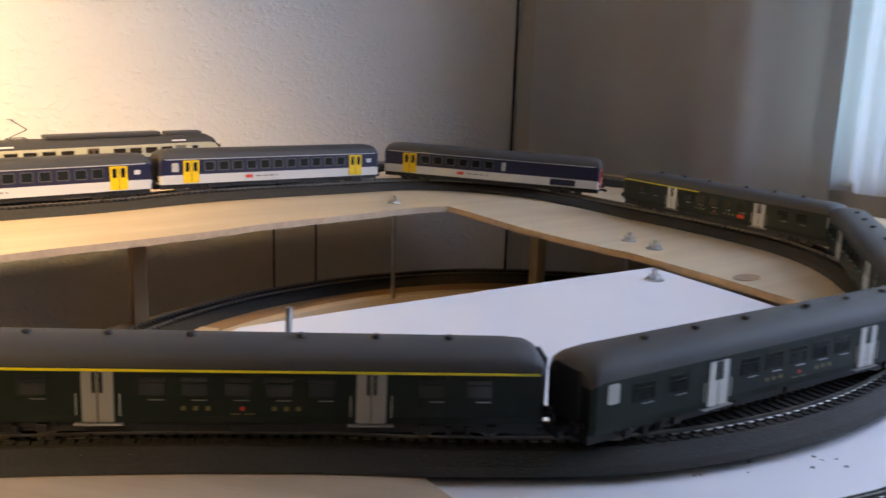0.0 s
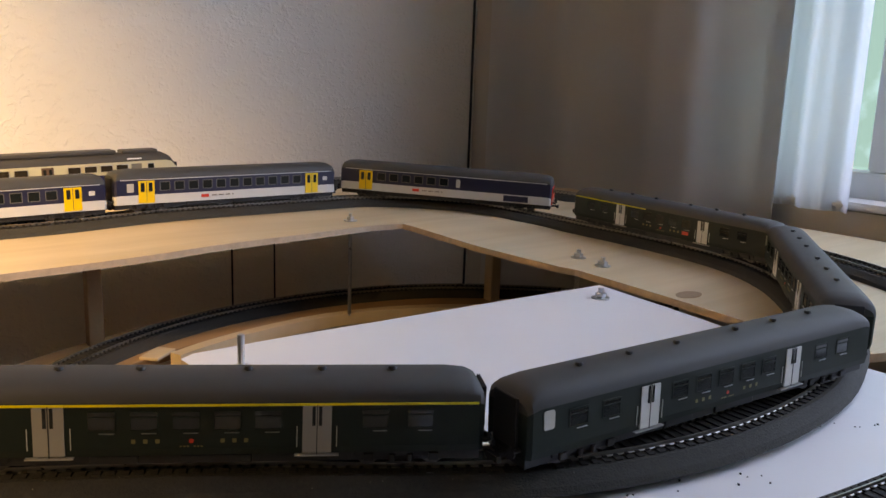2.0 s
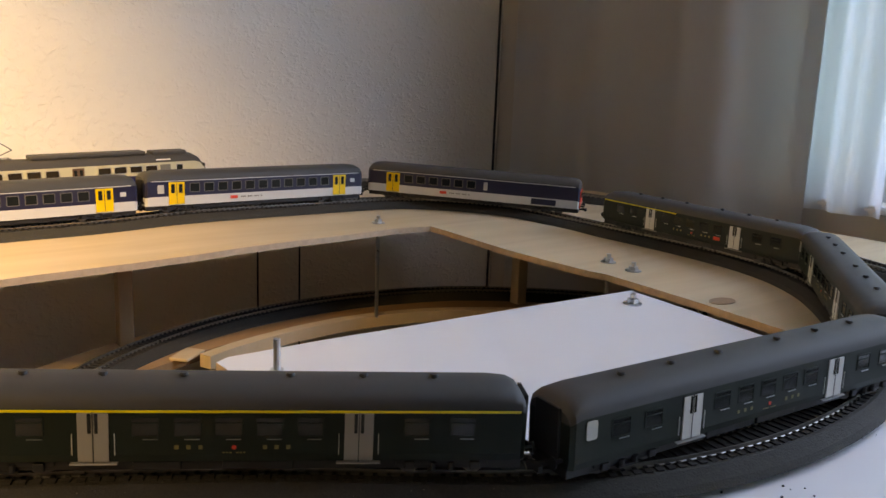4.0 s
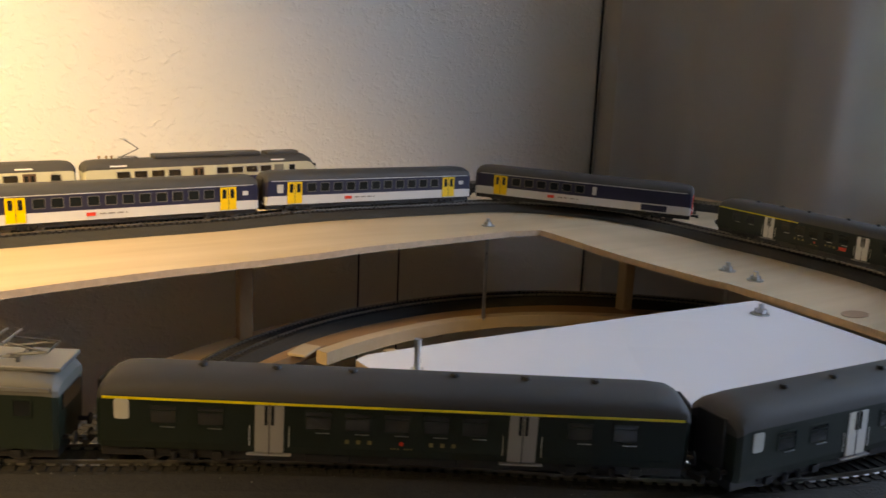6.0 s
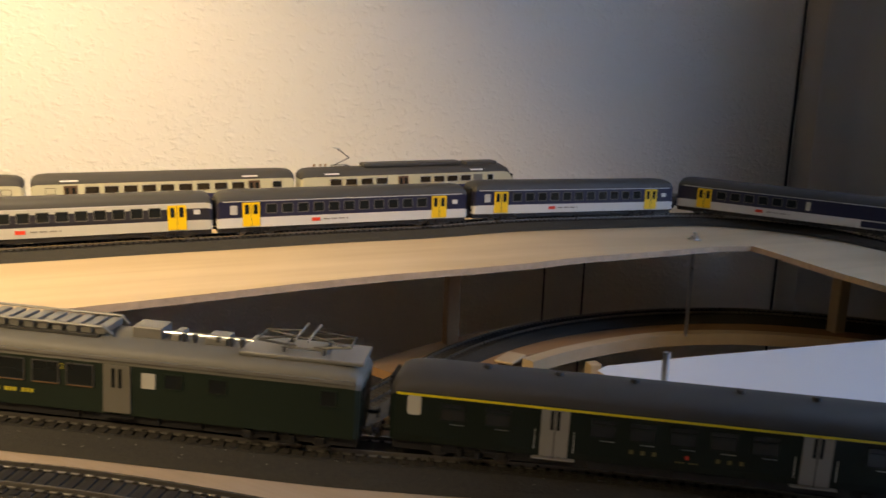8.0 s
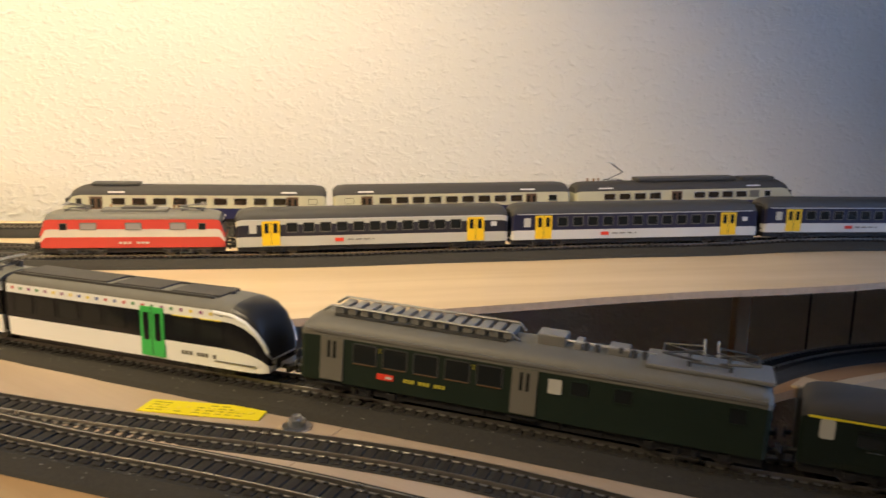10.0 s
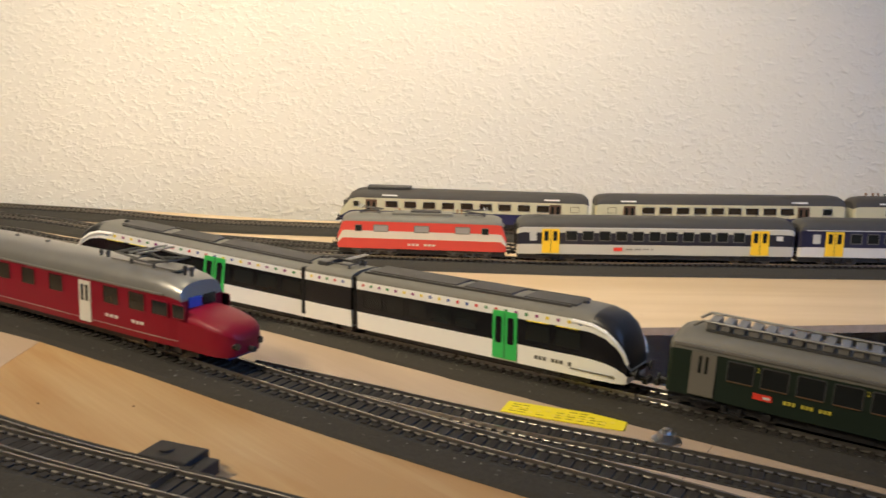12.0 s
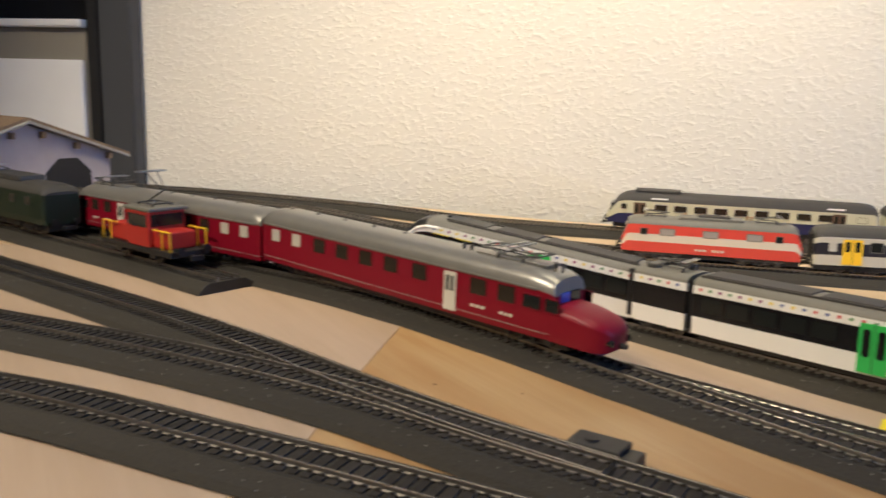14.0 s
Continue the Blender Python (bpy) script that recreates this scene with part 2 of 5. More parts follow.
def box(bm, x0, x1, y0, y1, z0, z1, mi=0, bev=0.0):
    vs = bmesh.ops.create_cube(bm, size=1, matrix=Matrix.LocRotScale(((x0 + x1) / 2, (y0 + y1) / 2, (z0 + z1) / 2), None, (abs(x1 - x0), abs(y1 - y0), abs(z1 - z0))))["verts"]
    fs = {f for v in vs for f in v.link_faces}
    for f in fs:
        f.material_index = mi
    if bev:
        bmesh.ops.bevel(bm, geom=list({e for v in vs for e in v.link_edges}), offset=bev, segments=2, profile=.5, affect="EDGES", material=-1)
    return bm


def boxed(*a, **k):
    return box(bmesh.new(), *a, **k)


def rod(bm, a, b, r, n=6, r2=None):
    a, b = Vector(a), Vector(b)
    d = b - a
    q = Vector((0, 0, 1)).rotation_difference(d.normalized()).to_matrix().to_4x4()
    bmesh.ops.create_cone(bm, cap_ends=True, segments=n, radius1=r, radius2=r if r2 is None else r2, depth=d.length, matrix=Matrix.Translation((a + b) / 2) @ q)
    return bm


def prism(pts, z0, z1, mi_side=0):
    """A plate over the outline pts; heights follow level() plus z0 and z1."""
    bm = bmesh.new()
    lo = [bm.verts.new((x, y, level(x, y) + z0)) for x, y in pts]
    hi = [bm.verts.new((x, y, level(x, y) + z1)) for x, y in pts]
    top = bm.faces.new(hi)
    bm.faces.new(lo[::-1])
    for i in range(len(pts)):
        j = (i + 1) % len(pts)
        bm.faces.new((lo[i], lo[j], hi[j], hi[i])).material_index = mi_side
    return bm


def cut_grid(pts, step=.05):
    """The outline with points every step."""
    out = []
    for (x0, y0), (x1, y1) in zip(pts, pts[1:] + pts[:1]):
        n = max(1, int(math.hypot(x1 - x0, y1 - y0) / step))
        out += [(x0 + (x1 - x0) * i / n, y0 + (y1 - y0) * i / n) for i in range(n)]
    return out


def inside(p, poly):
    c = False
    for (x0, y0), (x1, y1) in zip(poly, poly[1:] + poly[:1]):
        if (y0 > p[1]) != (y1 > p[1]) and p[0] < (x1 - x0) * (p[1] - y0) / (y1 - y0) + x0:
            c = not c
    return c


def sheet(name, pts, thick, materials, label, drop=0.0, category="board"):
    """A board that follows level(): outline pts, cut by a grid so that it bends."""
    bm = bmesh.new()
    ring = [bm.verts.new((x, y, 0)) for x, y in pts]
    bm.faces.new(ring)
    xs, ys = [p[0] for p in pts], [p[1] for p in pts]
    for k in range(int(min(xs) / .06) - 1, int(max(xs) / .06) + 2):
        bmesh.ops.bisect_plane(bm, geom=bm.verts[:] + bm.edges[:] + bm.faces[:], plane_co=(k * .06 + .013, 0, 0), plane_no=(1, 0, 0))
    for k in range(int(min(ys) / .06) - 1, int(max(ys) / .06) + 2):
        bmesh.ops.bisect_plane(bm, geom=bm.verts[:] + bm.edges[:] + bm.faces[:], plane_co=(0, k * .06 + .013, 0), plane_no=(0, 1, 0))
    bmesh.ops.triangulate(bm, faces=bm.faces[:])
    top = bm.faces[:]
    for v in bm.verts:
        v.co.z = level(v.co.x, v.co.y) - drop
    res = bmesh.ops.extrude_face_region(bm, geom=top)
    for v in [g for g in res["geom"] if isinstance(g, bmesh.types.BMVert)]:
        v.co.z -= thick
    bmesh.ops.recalc_face_normals(bm, faces=bm.faces)
    for f in bm.faces:
        f.material_index = 1 if abs(f.normal.z) < .5 else 0
    ob = link(name, bm, materials)
    return tagged(ob, label, category, kind="structure")


# ---- tracks ----
def spline(pts, step=.006):
    """Even steps along a smooth curve through pts."""
    pts = [Vector((p[0], p[1], 0)) for p in pts]
    ext = [2 * pts[0] - pts[1]] + pts + [2 * pts[-1] - pts[-2]]
    fine = []
    for i in range(1, len(ext) - 2):
        a, b, c, d = ext[i - 1:i + 3]
        for k in range(24):
            t = k / 24
            fine.append(.5 * ((2 * b) + (c - a) * t + (2 * a - 5 * b + 4 * c - d) * t * t + (3 * b - a - 3 * c + d) * t ** 3))
    fine.append(pts[-1])
    out, acc = [fine[0]], 0.0
    for p, q in zip(fine, fine[1:]):
        seg = (q - p).length
        while acc + seg >= step:
            k = (step - acc) / seg
            p = p + (q - p) * k
            out.append(p.copy())
            seg = (q - p).length
            acc = 0.0
        acc += seg
    return out


def rail_z(x, y):
    return level(x, y) + .0112


def sweep(path, profile, height):
    """The profile, (side, up) pairs, drawn along the path."""
    bm = bmesh.new()
    rows = []
    n = len(path)
    for i, p in enumerate(path):
        t = (path[min(i + 1, n - 1)] - path[max(i - 1, 0)]).normalized()
        s = Vector((-t.y, t.x, 0))
        rows.append([bm.verts.new((p + s * a) + Vector((0, 0, height(p) + b))) for a, b in profile])
    m = len(profile)
    for r, q in zip(rows, rows[1:]):
        for j in range(m):
            bm.faces.new((r[j], r[(j + 1) % m], q[(j + 1) % m], q[j]))
    bm.faces.new(rows[0]), bm.faces.new(rows[-1][::-1])
    return bm


def track(pts, label, height=None, single=False, keep=None, bed=True, name="railway_track"):
    """Roadbed, sleepers and two rails along a curve. Returns its even points."""
    h = height or (lambda p: level(p.x, p.y))
    path = spline(pts)
    top = tagged(new(name), label, "track")
    if bed:
        part("roadbed", sweep(path[::3] + [path[-1]], [(-.025, .0002), (-.0225, .0035), (-.0158, .008), (.0158, .008), (.0225, .0035), (.025, .0002)], h), "foam", top, "black foam roadbed with sloping sides")
    else:
        part("bedding", sweep(path[::3] + [path[-1]], [(-.0150, .0077), (-.0145, .0081), (.0145, .0081), (.0150, .0077)], h), "foam", top, "thin dark underlay")
    for s in (-1, 1):
        c = s * .00825
        part("rail", sweep(path[::2] + [path[-1]], [(c - .0009, .0086), (c - .0009, .0089), (c - .0003, .0093), (c - .0004, .0106), (c - .0004, .0112), (c + .0004, .0112), (c + .0004, .0106), (c + .0003, .0093), (c + .0009, .0089), (c + .0009, .0086)], h), "rail", top)
    bm0 = boxed(-.0017, .0017, -.0135, .0135, 0, .0013)
    for s in (-1, 1):
        box(bm0, -.0010, .0010, s * .00825 - .0018, s * .00825 + .0018, .0014, .0022)
    joined = bmesh.new()
    first = None
    for i in range(1, len(path) - 1):
        p, t = path[i], (path[i + 1] - path[i - 1]).normalized()
        m = Matrix.Translation((p.x, p.y, h(p) + .0074)) @ Matrix.Rotation(math.atan2(t.y, t.x), 4, "Z")
        if single and (keep is None or keep(p)):
            if first is None:
                first = part("sleeper", bm0.copy(), "sleeper", top, m=m)
            else:
                again("sleeper", first, top, m)
        else:
            k = len(joined.verts)
            tmp = bpy.data.meshes.new("t")
            bm0.to_mesh(tmp)
            tmp.transform(m)
            joined.from_mesh(tmp)
            bpy.data.meshes.remove(tmp)
    if joined.verts:
        tagged(part("sleeper_bed", joined, "sleeper", top), kind="stuff")
    else:
        joined.free()
    bm0.free()
    return path


def at_length(path, s):
    i = max(0, min(len(path) - 2, int(s / .006)))
    return path[i].lerp(path[i + 1], s / .006 - i)


def nearest(path, x, y):
    """Length along the path to the point nearest to x, y."""
    p = Vector((x, y, 0))
    i = min(range(1, len(path) - 1), key=lambda i: (path[i] - p).length_squared)
    t = (path[i + 1] - path[i - 1]).normalized()
    return .006 * i + (p - path[i]).dot(t)


def stand(ob, path, s, base, flip=False, h=None, k=1.0):
    """Sets a vehicle with bogies base apart on the track, its middle s metres along it."""
    h = h or rail_z
    a, b = at_length(path, s - base / 2), at_length(path, s + base / 2)
    if flip:
        a, b = b, a
    za, zb = h(a.x, a.y), h(b.x, b.y)
    d = Vector((b.x - a.x, b.y - a.y, zb - za))
    rz, ry = math.atan2(d.y, d.x), -math.atan2(d.z, math.hypot(d.x, d.y))
    ob.matrix_basis = Matrix.Translation(((a.x + b.x) / 2, (a.y + b.y) / 2, (za + zb) / 2)) @ Euler((0, ry, rz)).to_matrix().to_4x4() @ Matrix.Scale(k, 4)


# ---- vehicles ----
def loft(stations, bands, arc=5, corner=.5):
    """Body and roof of a vehicle. Stations: (x, half width, bottom, eaves, crown). bands: material of each strip of the side with its upper bound from 0 to 1.
    Returns the meshes of body and roof."""
    body, roof = bmesh.new(), bmesh.new()
    cuts = [0.0] + [b for b, _ in bands]
    side, top = [], []
    for x, w, zb, zs, zt in stations:
        right = [(-w, zb + (zs - zb) * c) for c in cuts]
        right[0] = (-w * .96, zb)
        left = [(-y, z) for y, z in right]
        side.append(([body.verts.new((x, y, z)) for y, z in right], [body.verts.new((x, y, z)) for y, z in left]))
        curve = []
        for k in range(2 * arc + 1):
            a = math.pi * (1 - k / (2 * arc))
            ca, sa = math.cos(a), math.sin(a)
            curve.append((w * math.copysign(abs(ca) ** .72, ca), zs + (zt - zs) * abs(sa) ** .85))
        top.append([roof.verts.new((x, y, z)) for y, z in curve])
    for (r0, l0), (r1, l1) in zip(side, side[1:]):
        for k, (_, mi) in enumerate(bands):
            body.faces.new((r0[k], r1[k], r1[k + 1], r0[k + 1])).material_index = mi
            body.faces.new((l0[k], l0[k + 1], l1[k + 1], l1[k])).material_index = mi
        body.faces.new((r0[0], l0[0], l1[0], r1[0])).material_index = bands[0][1]
    for a, b in zip(top, top[1:]):
        for k in range(2 * arc):
            roof.faces.new((a[k], a[k + 1], b[k + 1], b[k]))
    for (r, l), c in ((side[0], top[0]), (side[-1], top[-1])):
        for k, (_, mi) in enumerate(bands):
            try:
                body.faces.new((r[k], r[k + 1], l[k + 1], l[k])).material_index = mi
            except ValueError:
                pass
        roof.faces.new(c)
    return body, roof


def rounded(w, h, r, n=3):
    out = []
    for cx, cz, a0 in ((w / 2 - r, h / 2 - r, 0), (-w / 2 + r, h / 2 - r, 90), (-w / 2 + r, -h / 2 + r, 180), (w / 2 - r, -h / 2 + r, 270)):
        for k in range(n + 1):
            a = radians(a0 + 90 * k / n)
            out.append((cx + r * math.cos(a), cz + r * math.sin(a)))
    return out


SHAPES = {}


def plate(name, parent, x, side, y, z, w, h, t, material, r=.0006, label=""):
    """A thin plate with round corners on the flank; side is -1 or 1."""
    key = ("plate", w, h, t, material, r)
    m = Matrix.Translation((x, side * y, z)) @ (Matrix.Rotation(math.pi, 4, "Z") if side > 0 else Matrix.Identity(4))
    if key in SHAPES:
        o = again(name, SHAPES[key], parent, m)
    else:
        bm = bmesh.new()
        pts = rounded(w, h, min(r, w / 2.01, h / 2.01))
        f = [bm.verts.new((a, -t, b)) for a, b in pts]
        g = [bm.verts.new((a, .0003, b)) for a, b in pts]
        bm.faces.new(f), bm.faces.new(g[::-1])
        for i in range(len(f)):
            bm.faces.new((f[i - 1], f[i], g[i], g[i - 1]))
        o = SHAPES[key] = part(name, bm, material, parent, m=m)
    if label:
        o["label"] = label
    elif "label" in o:
        del o["label"]
    return o


def window(parent, x, side, y, z, w, h, frame_mat="steel", pane="glass", rim=.0005, cross=0, r=.0008):
    """A window: rim proud of the flank, a glossy pane inside it, and a bar across if cross is set."""
    key = ("rim", w, h, rim, frame_mat, cross, r)
    m = Matrix.Translation((x, side * y, z)) @ (Matrix.Rotation(math.pi, 4, "Z") if side > 0 else Matrix.Identity(4))
    if key in SHAPES:
        o = again("window", SHAPES[key], parent, m)
    else:
        bm = bmesh.new()
        a, b = rounded(w, h, r), rounded(w - 2 * rim, h - 2 * rim, max(.0002, r - rim))
        rows = [[bm.verts.new((p, q, s)) for p, s in ring] for ring, q in ((a, .0002), (a, -.00035), (b, -.00035), (b, .0002))]
        n = len(a)
        for r0, r1 in zip(rows, rows[1:]):
            for i in range(n):
                bm.faces.new((r0[i - 1], r0[i], r1[i], r1[i - 1]))
        if cross:
            box(bm, -w / 2 + rim * .5, w / 2 - rim * .5, -.00033, .0001, cross - .0003, cross + .0003)
        o = SHAPES[key] = part("window", bm, frame_mat, parent, m=m)
    kp = ("pane", w, h, pane)
    if kp in SHAPES:
        again("pane", SHAPES[kp], o, Matrix.Identity(4))
    else:
        SHAPES[kp] = part("pane", boxed(-w / 2 + rim * .6, w / 2 - rim * .6, -.00012, .0001, -h / 2 + rim * .6, h / 2 - rim * .6), pane, o)
    return o


def bogie(parent, x, gauge=.00825, wheelbase=.029, r=.0054, cover="black"):
    """A two-axle truck: side frames with axle boxes and springs, and two wheelsets."""
    key = ("bogie", wheelbase, r, cover)
    m = Matrix.Translation((x, 0, 0))
    if key in SHAPES:
        src = SHAPES[key]
        o = again("bogie", src, parent, m)
        for c in src.children:
            again("wheelset", c, o, c.matrix_basis)
        return o
    bm = boxed(-.006, .006, -.011, .011, .0055, .009)
    for s in (-1, 1):
        box(bm, -wheelbase / 2 - .006, wheelbase / 2 + .006, s * .0118, s * .0134, .0052, .0078, bev=.0004)
        for q in (-1, 1):
            box(bm, q * wheelbase / 2 - .0022, q * wheelbase / 2 + .0022, s * .0128, s * .0148, .0036, .0072, bev=.0004)
            rod(bm, (q * .004, s * .0138, .0032), (q * .004, s * .0138, .0066), .0014, 7)
        box(bm, -.0065, .0065, s * .0126, s * .0146, .0026, .0034)
    o = SHAPES[key] = part("bogie", bm, cover, parent, m=m)
    for q in (-1, 1):
        bm = bmesh.new()
        rod(bm, (0, -.0115, 0), (0, .0115, 0), .0011, 6)
        for s in (-1, 1):
            rod(bm, (0, s * .0072, 0), (0, s * .0098, 0), r, 16)
            rod(bm, (0, s * .0066, 0), (0, s * .0072, 0), r + .0007, 16)
        part("wheelset", bm, "wheel", o, "dark metal wheels on an axle", m=Matrix.Translation((q * wheelbase / 2, 0, r)))
    return o


def coupler(parent, x, s):
    bm = boxed(min(x, x + s * .007), max(x, x + s * .007), -.0012, .0012, .0058, .0078)
    box(bm, min(x + s * .006, x + s * .0085), max(x + s * .006, x + s * .0085), -.0045, .0045, .0052, .0082)
    part("coupler", bm, "black", parent, "black plastic close coupler")
    for q in (-1, 1):
        bm = bmesh.new()
        rod(bm, (x - s * .002, q * .010, .0118), (x + s * .0045, q * .010, .0118), .0011, 8)
        rod(bm, (x + s * .0045, q * .010, .0118), (x + s * .0053, q * .010, .0118), .0028, 10)
        part("buffer", bm, "black", parent)


def pantograph(parent, x, z, up=False, single=True, flip=1):
    """Folded or raised current collector: base frame with arms and contact strips."""
    bm = bmesh.new()
    for s in (-1, 1):
        rod(bm, (x - .010, s * .007, z + .0015), (x + .010, s * .007, z + .0015), .0005)
        for q in (-1, 1):
            rod(bm, (x + q * .009, s * .007, z - .002), (x + q * .009, s * .007, z + .0018), .0009)
    for q in (-1, 1):
        rod(bm, (x + q * .009, -.007, z + .0015), (x + q * .009, .007, z + .0015), .0005)
    base = part("pantograph", bm, "dark_steel", parent, "raised pantograph" if up else "folded pantograph")
    lows, highs, strips = [], [], []
    if single:
        k = (x - flip * .012, z + .011) if up else (x - flip * .013, z + .0042)
        e0 = (x + flip * .004, z + .0225) if up else (x + flip * .010, z + .0062)
        lows = [((x + flip * .008, 0, z + .002), (k[0], 0, k[1]))]
        highs = [((k[0], s * .001, k[1]), (e0[0], s * .0045, e0[1])) for s in (-1, 1)]
        strips = [((e0[0] + e, -.011, e0[1] + .0002), (e0[0] + e, .011, e0[1] + .0002)) for e in (-.0014, .0014)]
    else:
        for s in (-1, 1):
            for q in (-1, 1):
                lows.append(((x + q * .004, s * .006, z + .002), (x + q * .021, s * .0075, z + .0042)))
                highs.append(((x + q * .021, s * .0075, z + .0042), (x + q * .003, s * .004, z + .0066)))
        for q in (-1, 1):
            highs.append(((x + q * .021, -.0075, z + .0042), (x + q * .021, .0075, z + .0042)))
        strips = [((x + e, -.013, z + .0070), (x + e, .013, z + .0070)) for e in (-.003, .003)]
    for name, rods, r in (("lower_arm", lows, .0006), ("upper_arm", highs, .0005), ("contact_strip", strips, .0006)):
        for a, c in rods:
            bm = bmesh.new()
            rod(bm, a, c, r)
            part(name, bm, "steel" if name == "contact_strip" else "dark_steel", base)


def vents(parent, xs, z, y=0.0, r=.0022, h=.0022, material="black", name="roof_vent"):
    first = None
    for x in xs:
        m = Matrix.Translation((x, y, z))
        if ("vent", r, h, material) not in SHAPES:
            bm = bmesh.new()
            rod(bm, (0, 0, -.0015), (0, 0, h * .5), r * .62, 8)
            rod(bm, (0, 0, h * .45), (0, 0, h), r, 10, r * .75)
            SHAPES[("vent", r, h, material)] = part(name, bm, material, parent, m=m)
        else:
            again(name, SHAPES[("vent", r, h, material)], parent, m)


def lettering(parent, text, x, side, y, z, size, material, label="", name="lettering"):
    cu = bpy.data.curves.new("text", "FONT")
    cu.body, cu.size, cu.align_x, cu.align_y, cu.extrude = text, size, "CENTER", "CENTER", .00008
    tmp = bpy.data.objects.new("text", cu)
    scene.collection.objects.link(tmp)
    me = bpy.data.meshes.new_from_object(tmp.evaluated_get(bpy.context.evaluated_depsgraph_get()))
    bpy.data.objects.remove(tmp)
    bpy.data.curves.remove(cu)
    me.materials.clear()
    me.materials.append(M[material])
    o = new(name, me)
    o.parent = parent
    o.matrix_basis = Matrix.Translation((x, side * (y + .0002), z)) @ Matrix.Rotation(0 if side < 0 else math.pi, 4, "Z") @ Matrix.Rotation(radians(90), 4, "X")
    if label:
        o["label"] = label
    return o


def bars(parent, x, side, y, z, w, h, n, material):
    """Writing too small to read: a row of short bars."""
    step = w / n
    for k in range(n):
        if k % 4 != 3:
            plate("lettering", parent, x - w / 2 + (k + .5) * step, side, y, z, step * .68, h, .00015, material, .0001)


def thing(name, label, category, group=""):
    return tagged(new(name), label, category, group)


def bolt(x, y, rodlen=0.0, up=.004, lvl=0.0, washer=.0075):
    """Threaded bolt through the board with washer and nut."""
    z = level(x, y) + lvl
    o = thing("bolt", "zinc-plated bolt with washer and nut through the board" if up < .01 else "long zinc-plated threaded bolt standing up through the white board", "bolt", "bolts through the boards")
    o.location = (x, y, z)
    bm = bmesh.new()
    rod(bm, (0, 0, .0001), (0, 0, .0013), washer, 20)
    part("washer", bm, "steel", o)
    bm = bmesh.new()
    rod(bm, (0, 0, .0013), (0, 0, .0048), .0045, 6)
    part("nut", bm, "steel", o)
    bm = bmesh.new()
    rod(bm, (0, 0, -.012 - rodlen), (0, 0, .0048 + up), .0022, 10)
    part("shank", bm, "steel", o)
    return o


# ---- lamps ----
hang = lamp("hanging_lamp", "SPOT", look((-.68, .36, .95), (-.97, .89, -.05)), 53, (1.0, .79, .50), .07)
hang.data.spot_size, hang.data.spot_blend = radians(98), .9
# unseen fill spot, added in front to brighten the trains' near sides
down = lamp("ceiling_lamp", "SPOT", look((-.88, -.82, 1.15), (-.98, .30, 0)), 132, (1.0, .79, .54), .12)
down.data.spot_size, down.data.spot_blend = radians(65), .6
lamp("window_daylight", "AREA", look((*aside(1.36, -.20), .66), (*aside(1.1, 1.0), .35)), 10.5, (.31, .46, 1.0), 1.0, 1.1)


# ---- the room ----
def wall_slab(name, a, b, z0, z1, thick, material, label, category="wall"):
    """An upright slab from a to b; its thickness goes to the left of the way from a to b."""
    a, b = Vector((*a, 0)), Vector((*b, 0))
    d = (b - a).normalized()
    n = Vector((-d.y, d.x, 0))
    bm = bmesh.new()
    q = [a, b, b + n * thick, a + n * thick]
    lo, hi = [bm.verts.new(p + Vector((0, 0, z0))) for p in q], [bm.verts.new(p + Vector((0, 0, z1))) for p in q]
    bm.faces.new(lo[::-1]), bm.faces.new(hi)
    for i in range(4):
        bm.faces.new((lo[i - 1], lo[i], hi[i], hi[i - 1]))
    return tagged(link(name, bm, material), label, category, kind="structure")


FLOOR, CEIL = -.95, 1.50
tagged(wall_slab("wall_long", along(4.2, 0), along(-.15, 0), FLOOR, CEIL, .15, "plaster", "off-white hand-thrown plaster wall behind the layout"), category="wall")
# window wall: solid up to K0, then a window opening above the sill
K0, K1, SILL, HEAD = .545, 1.75, .022, 1.25
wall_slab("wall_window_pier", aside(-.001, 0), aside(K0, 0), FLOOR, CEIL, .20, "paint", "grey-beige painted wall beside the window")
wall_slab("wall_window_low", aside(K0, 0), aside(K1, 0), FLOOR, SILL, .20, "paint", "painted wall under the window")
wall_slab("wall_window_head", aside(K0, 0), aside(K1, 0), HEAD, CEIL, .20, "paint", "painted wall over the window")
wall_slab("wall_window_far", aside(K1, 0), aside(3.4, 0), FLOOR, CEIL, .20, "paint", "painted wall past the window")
# unseen walls, added dark to keep fill light off the near flanks
wall_slab("wall_back", aside(3.4, -.2), aside(3.4, 4.4), FLOOR, CEIL, .15, "far_paint", "unseen wall behind the camera, darkened to cut bounced light")
wall_slab("wall_end", aside(3.4, 4.3), aside(-.2, 4.3), FLOOR, CEIL, .15, "far_paint", "unseen wall closing the room, darkened to cut bounced light")


def slab(name, corners, z0, z1, material, label, category):
    bm = bmesh.new()
    lo, hi = [bm.verts.new((*p, z0)) for p in corners], [bm.verts.new((*p, z1)) for p in corners]
    bm.faces.new(lo[::-1]), bm.faces.new(hi)
    for i in range(len(corners)):
        bm.faces.new((lo[i - 1], lo[i], hi[i], hi[i - 1]))
    return tagged(link(name, bm, material), label, category, kind="structure")


room = [aside(-.2, -.25), aside(3.55, -.25), aside(3.55, 4.5), aside(-.2, 4.5)]
slab("floor", room, FLOOR - .1, FLOOR, "floor", "dark wooden floor under the layout", "floor")
slab("ceiling", room, CEIL, CEIL + .1, "ceiling", "white painted ceiling", "ceiling")

# window with its frame
win = tagged(new("window_1"), "white-framed window with daylight and green trees outside", "window", kind="structure")


